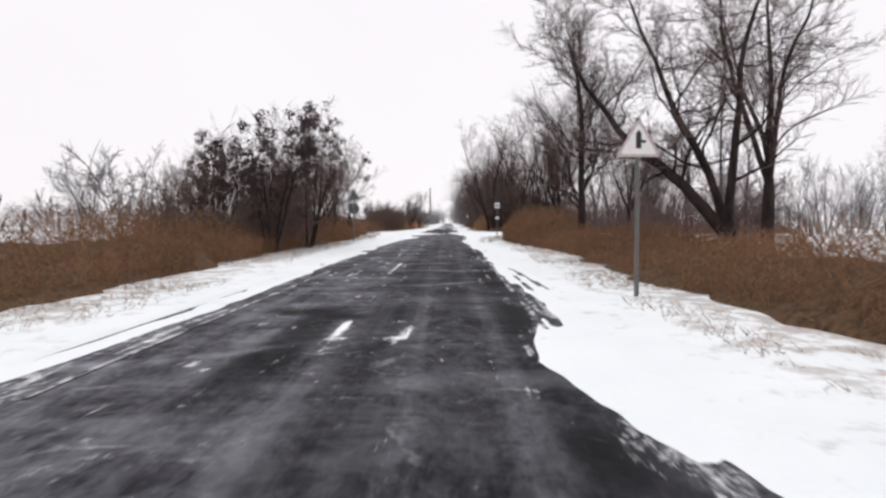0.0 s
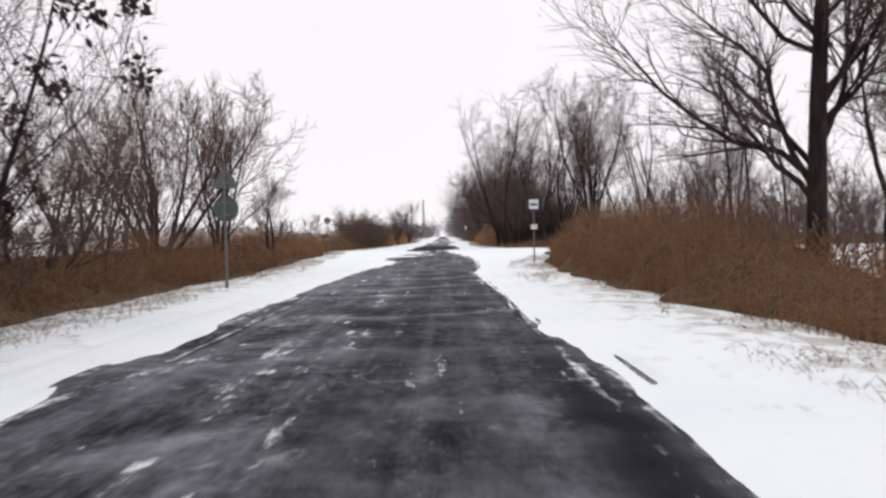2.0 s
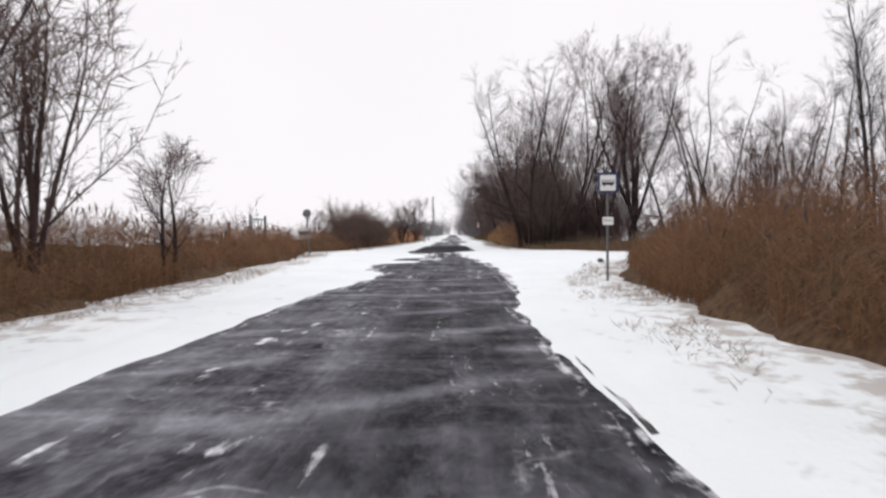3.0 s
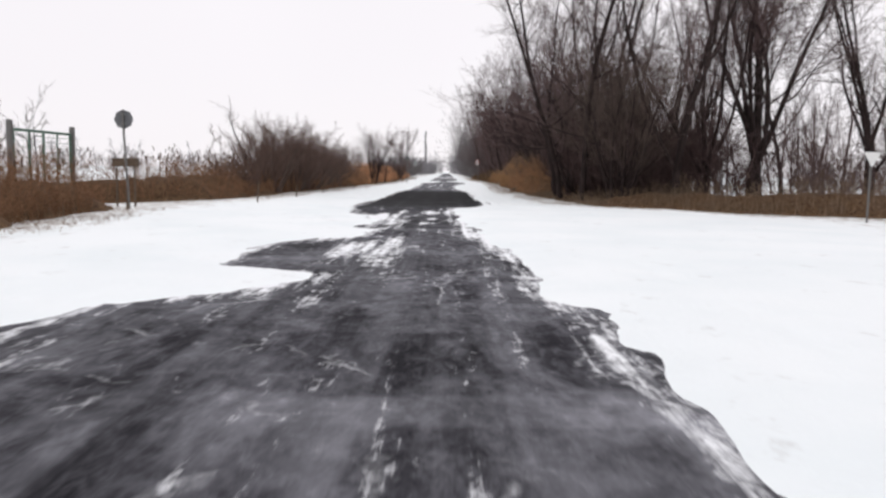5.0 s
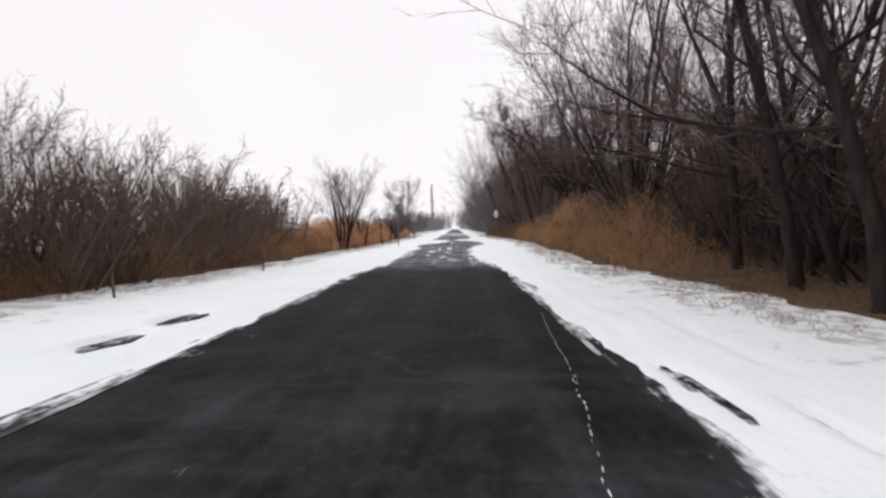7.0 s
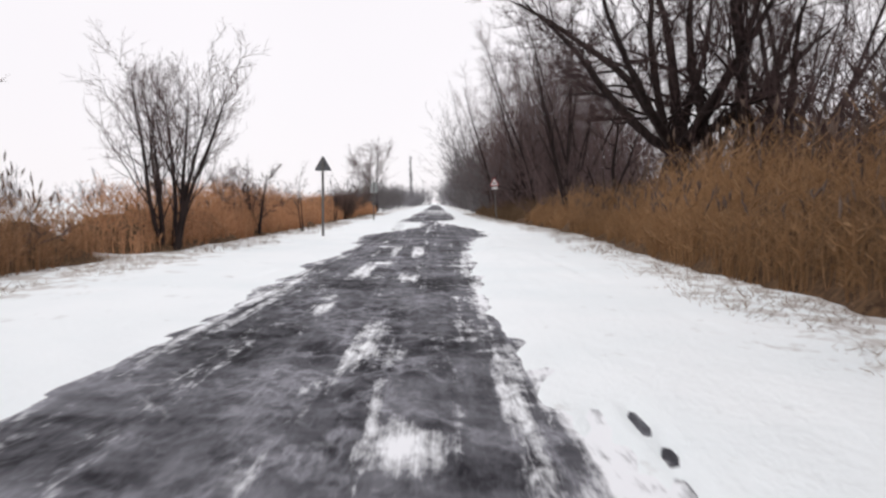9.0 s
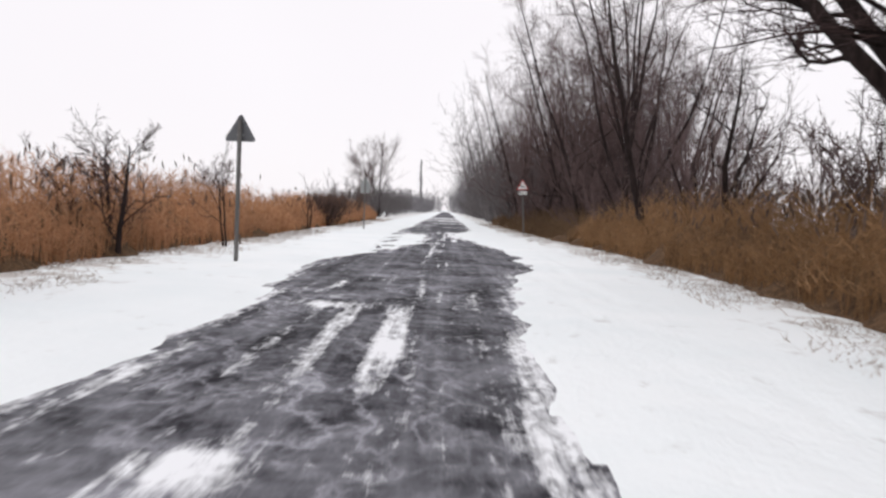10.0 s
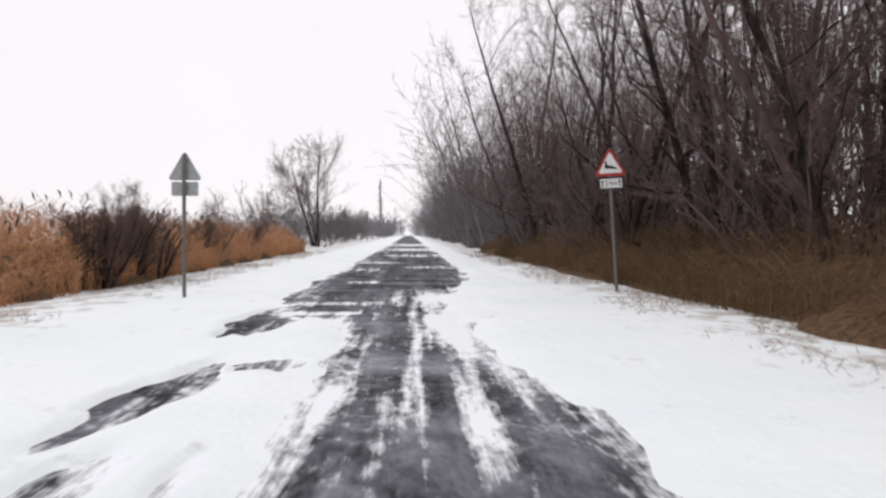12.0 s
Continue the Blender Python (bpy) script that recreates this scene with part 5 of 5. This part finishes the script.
post(s, 3.1, 0.035, POLE_GREY)
part("panel", slab(disc(0.31, 0, 2.85, 8), 0, 0.006), SIGN_BACK, s)
clamps(s, 0.035, 2.7, 3.0)
place_sign(s, -10.2, 97.3, 180, 3)

s = tagged(new("yield_sign"), "white inverted triangular give-way sign in the dry grass", "road sign", "road signs")
post(s, 2.35, 0.035, POLE_GREY)
part("panel", slab(rounded(triangle(0.62, 2.1, True), 0.04), 0, 0.006), SIGN_BACK, s)
part("face", slab(rounded(triangle(0.60, 2.1, True), 0.04), -0.003, 0), WHITE, s)
place_sign(s, 14.2, 98.3)

s = tagged(new("traffic_sign"), "dark grey back of a triangular traffic sign", "road sign", "road signs")
post(s, 3.12, 0.05, POLE_GREY)
part("panel", slab(rounded(triangle(0.74, 2.98), 0.05), 0, 0.006), SIGN_BACK, s)
clamps(s, 0.05, 2.8, 3.1)
place_sign(s, -4.6, 162, 180)

s = tagged(new("traffic_sign"), "pale back of a triangular sign with a plate below", "road sign", "road signs")
post(s, 3.0, 0.04, POLE_GREY)
part("panel", slab(rounded(triangle(0.74, 2.8), 0.05), 0, 0.006), SIGN_BACK_PALE, s)
part("plate", slab(rounded(box_outline(0.56, 0.3, 2.3), 0.02, 2), 0, 0.006), SIGN_BACK_PALE, s)
clamps(s, 0.04, 2.65, 2.9, 2.3)
place_sign(s, -4.85, 190.8, 180)

# game warning sign
s = tagged(new("warning_sign"), "red-bordered triangular game warning sign with a distance plate", "road sign", "road signs")
post(s, 3.35, 0.04, POLE_GREY)
part("panel", slab(rounded(triangle(0.8, 3.12), 0.05), 0, 0.006), SIGN_BACK, s)
part("border", slab(rounded(triangle(0.8, 3.12), 0.05), -0.004, 0, rounded(triangle(0.60, 3.10), 0.03)), RED, s)
part("face", slab(rounded(triangle(0.595, 3.10), 0.03), -0.003, 0), WHITE, s)
part("symbol", slab([(-0.15, 2.98), (-0.08, 2.95), (0.0, 2.95), (0.06, 2.94), (0.17, 2.93), (0.16, 2.96), (0.08, 3.0), (0.02, 3.02), (-0.07, 3.03), (-0.09, 3.12),
                     (-0.12, 3.16), (-0.13, 3.10), (-0.12, 3.03)][::-1], -0.008, -0.003), BLACK, s)
plate = part("plate", slab(rounded(box_outline(0.56, 0.26, 2.60), 0.02, 2), 0, 0.006), WHITE, s, "white distance plate")
part("plate_frame", slab(rounded(box_outline(0.56, 0.26, 2.60), 0.02, 2), -0.003, 0, rounded(box_outline(0.52, 0.22, 2.60), 0.012, 2)), BLACK, plate)
for dx in (-0.21, 0.21):
    part("arrow", slab([(dx - 0.012, 2.51), (dx + 0.012, 2.51), (dx + 0.012, 2.63), (dx + 0.035, 2.63), (dx, 2.69), (dx - 0.035, 2.63), (dx - 0.012, 2.63)], -0.004, -0.001), BLACK, plate)
for char, dx in (("2", -0.11), ("k", 0.0), ("m", 0.095)):
    txt = bpy.data.curves.new("lettering", "FONT")
    txt.body, txt.size, txt.align_x, txt.align_y, txt.extrude = char, 0.15, "CENTER", "CENTER", 0.001
    me = bpy.data.meshes.new_from_object(bpy.data.objects.new("lettering", txt))
    me.materials.clear()
    me.materials.append(BLACK)
    letter = new("lettering", me)
    letter.parent = plate
    letter.matrix_basis = pose(dx, -0.004, 2.60, 90, 0, 0)
clamps(s, 0.04, 2.95, 3.2, 2.6)
place_sign(s, 4.9, 192.4, 0, -4)

# ---------- small things ----------
gate = tagged(new("gate"), "green metal mesh gate between two posts in the reeds", "gate")
for y in (98.3, 102.6):
    bm = bmesh.new()
    bmesh.ops.create_cube(bm, size=1, matrix=Matrix.Translation((-14.6, y, 1.35)) @ Matrix.Diagonal((0.16, 0.16, 3.1, 1)))
    bmesh.ops.bevel(bm, geom=bm.edges[:], offset=0.012, segments=1, affect="EDGES")
    part("post", bm, POLE_GREY, gate)
for z in (0.7, 2.6):
    tube_part("rail", (-14.6, 98.45, z), (-14.6, 102.45, z), 0.05, GREEN, gate, 8)
for k in range(5):
    y = 98.5 + k * 0.98
    tube_part("upright", (-14.6, y, 0.7), (-14.6, y, 2.6), 0.045 if k in (0, 2, 4) else 0.03, GREEN, gate, 8)
for k in range(9):
    tube_part("wire", (-14.6, 98.5, 0.9 + 0.19 * k), (-14.6, 102.4, 0.9 + 0.19 * k), 0.009, GREEN, gate, 5)
fence_post = tagged(new("fence_post"), "short weathered wooden post standing in the reeds", "post", "posts")
tube_part("stake", (0, 0, -0.3), (0.03, 0, 2.3), 0.09, WOOD, fence_post, 9)
fence_post.matrix_basis = pose(-15.2, 95, 0)
stake = tagged(new("marker_stake"), "thin dark stake standing in the roadside snow", "post", "stakes in the snow")
tube_part("stake", (0, 0, -0.3), (0.02, 0, 0.55), 0.03, WOOD, stake, 8)
stake.matrix_basis = pose(-8.3, 83.2, 0)
for x, y, s2 in [(-7.6, 103.5, 1.5), (-7.4, 110.5, 1.0), (-7.2, 117.5, 0.9), (-6.6, 127.5, 0.8), (-10.0, 96.6, 1.2), (-6.3, 168.6, 0.6)]:
    c = copy_thing(stake, pose(x, y, ground_z(x, y), 3, -4, 40 * y))
    c.scale = (1, 1, s2)
box = tagged(new("letter_box"), "brown box on two legs beside the sign", "box")
bm = bmesh.new()
bmesh.ops.create_cube(bm, size=1, matrix=Matrix.Translation((0, 0, 1.55)) @ Matrix.Diagonal((0.8, 0.35, 0.28, 1)))
bmesh.ops.bevel(bm, geom=bm.edges[:], offset=0.02, segments=1, affect="EDGES")
part("body", bm, WOOD, box)
for dx in (-0.3, 0.3):
    tube_part("leg", (dx, 0, -0.3), (dx, 0, 1.45), 0.035, WOOD, box, 8)
box.matrix_basis = pose(-10.7, 98.2, 0)
# The far pole's grey is the haze-paled twig colour.
pole = tagged(new("utility_pole"), "grey wooden utility pole far along the road", "pole", "utility poles")
tube_part("shaft", (0, 0, 0), (0, 0, 8.5), 0.13, HAZE_MID, pole, 10)
tube_part("crossarm", (-0.7, 0, 8.1), (0.7, 0, 8.1), 0.05, HAZE_MID, pole, 8)
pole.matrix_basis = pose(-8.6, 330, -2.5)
# The poplar too is paled by colour to stand as if in haze.
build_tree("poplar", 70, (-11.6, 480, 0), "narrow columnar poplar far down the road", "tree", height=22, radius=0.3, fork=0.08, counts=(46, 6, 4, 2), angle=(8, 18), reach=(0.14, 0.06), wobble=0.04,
           thin=0.04, bark=HAZE_MID, twig=HAZE_PALE)
copy_tree(thin_sapling, -15.2, 101.2, 0, 30, 1.3)
copy_tree(thin_sapling, -16.6, 100.0, 0, 140, 1.1)
stone = tagged(new("stone"), "small dark stone lying on the snow of the side road", "stone")
bm = bmesh.new()
bmesh.ops.create_icosphere(bm, subdivisions=3, radius=0.15)
for v in bm.verts:
    v.co *= 1 + 0.35 * noise.noise(v.co * 7) + 0.12 * noise.noise(v.co * 19)
    v.co.z *= 0.7
part("body", bm, BLACK, stone)
stone.matrix_basis = pose(6.7, 79.0, ground_z(6.7, 79.0) + 0.06)
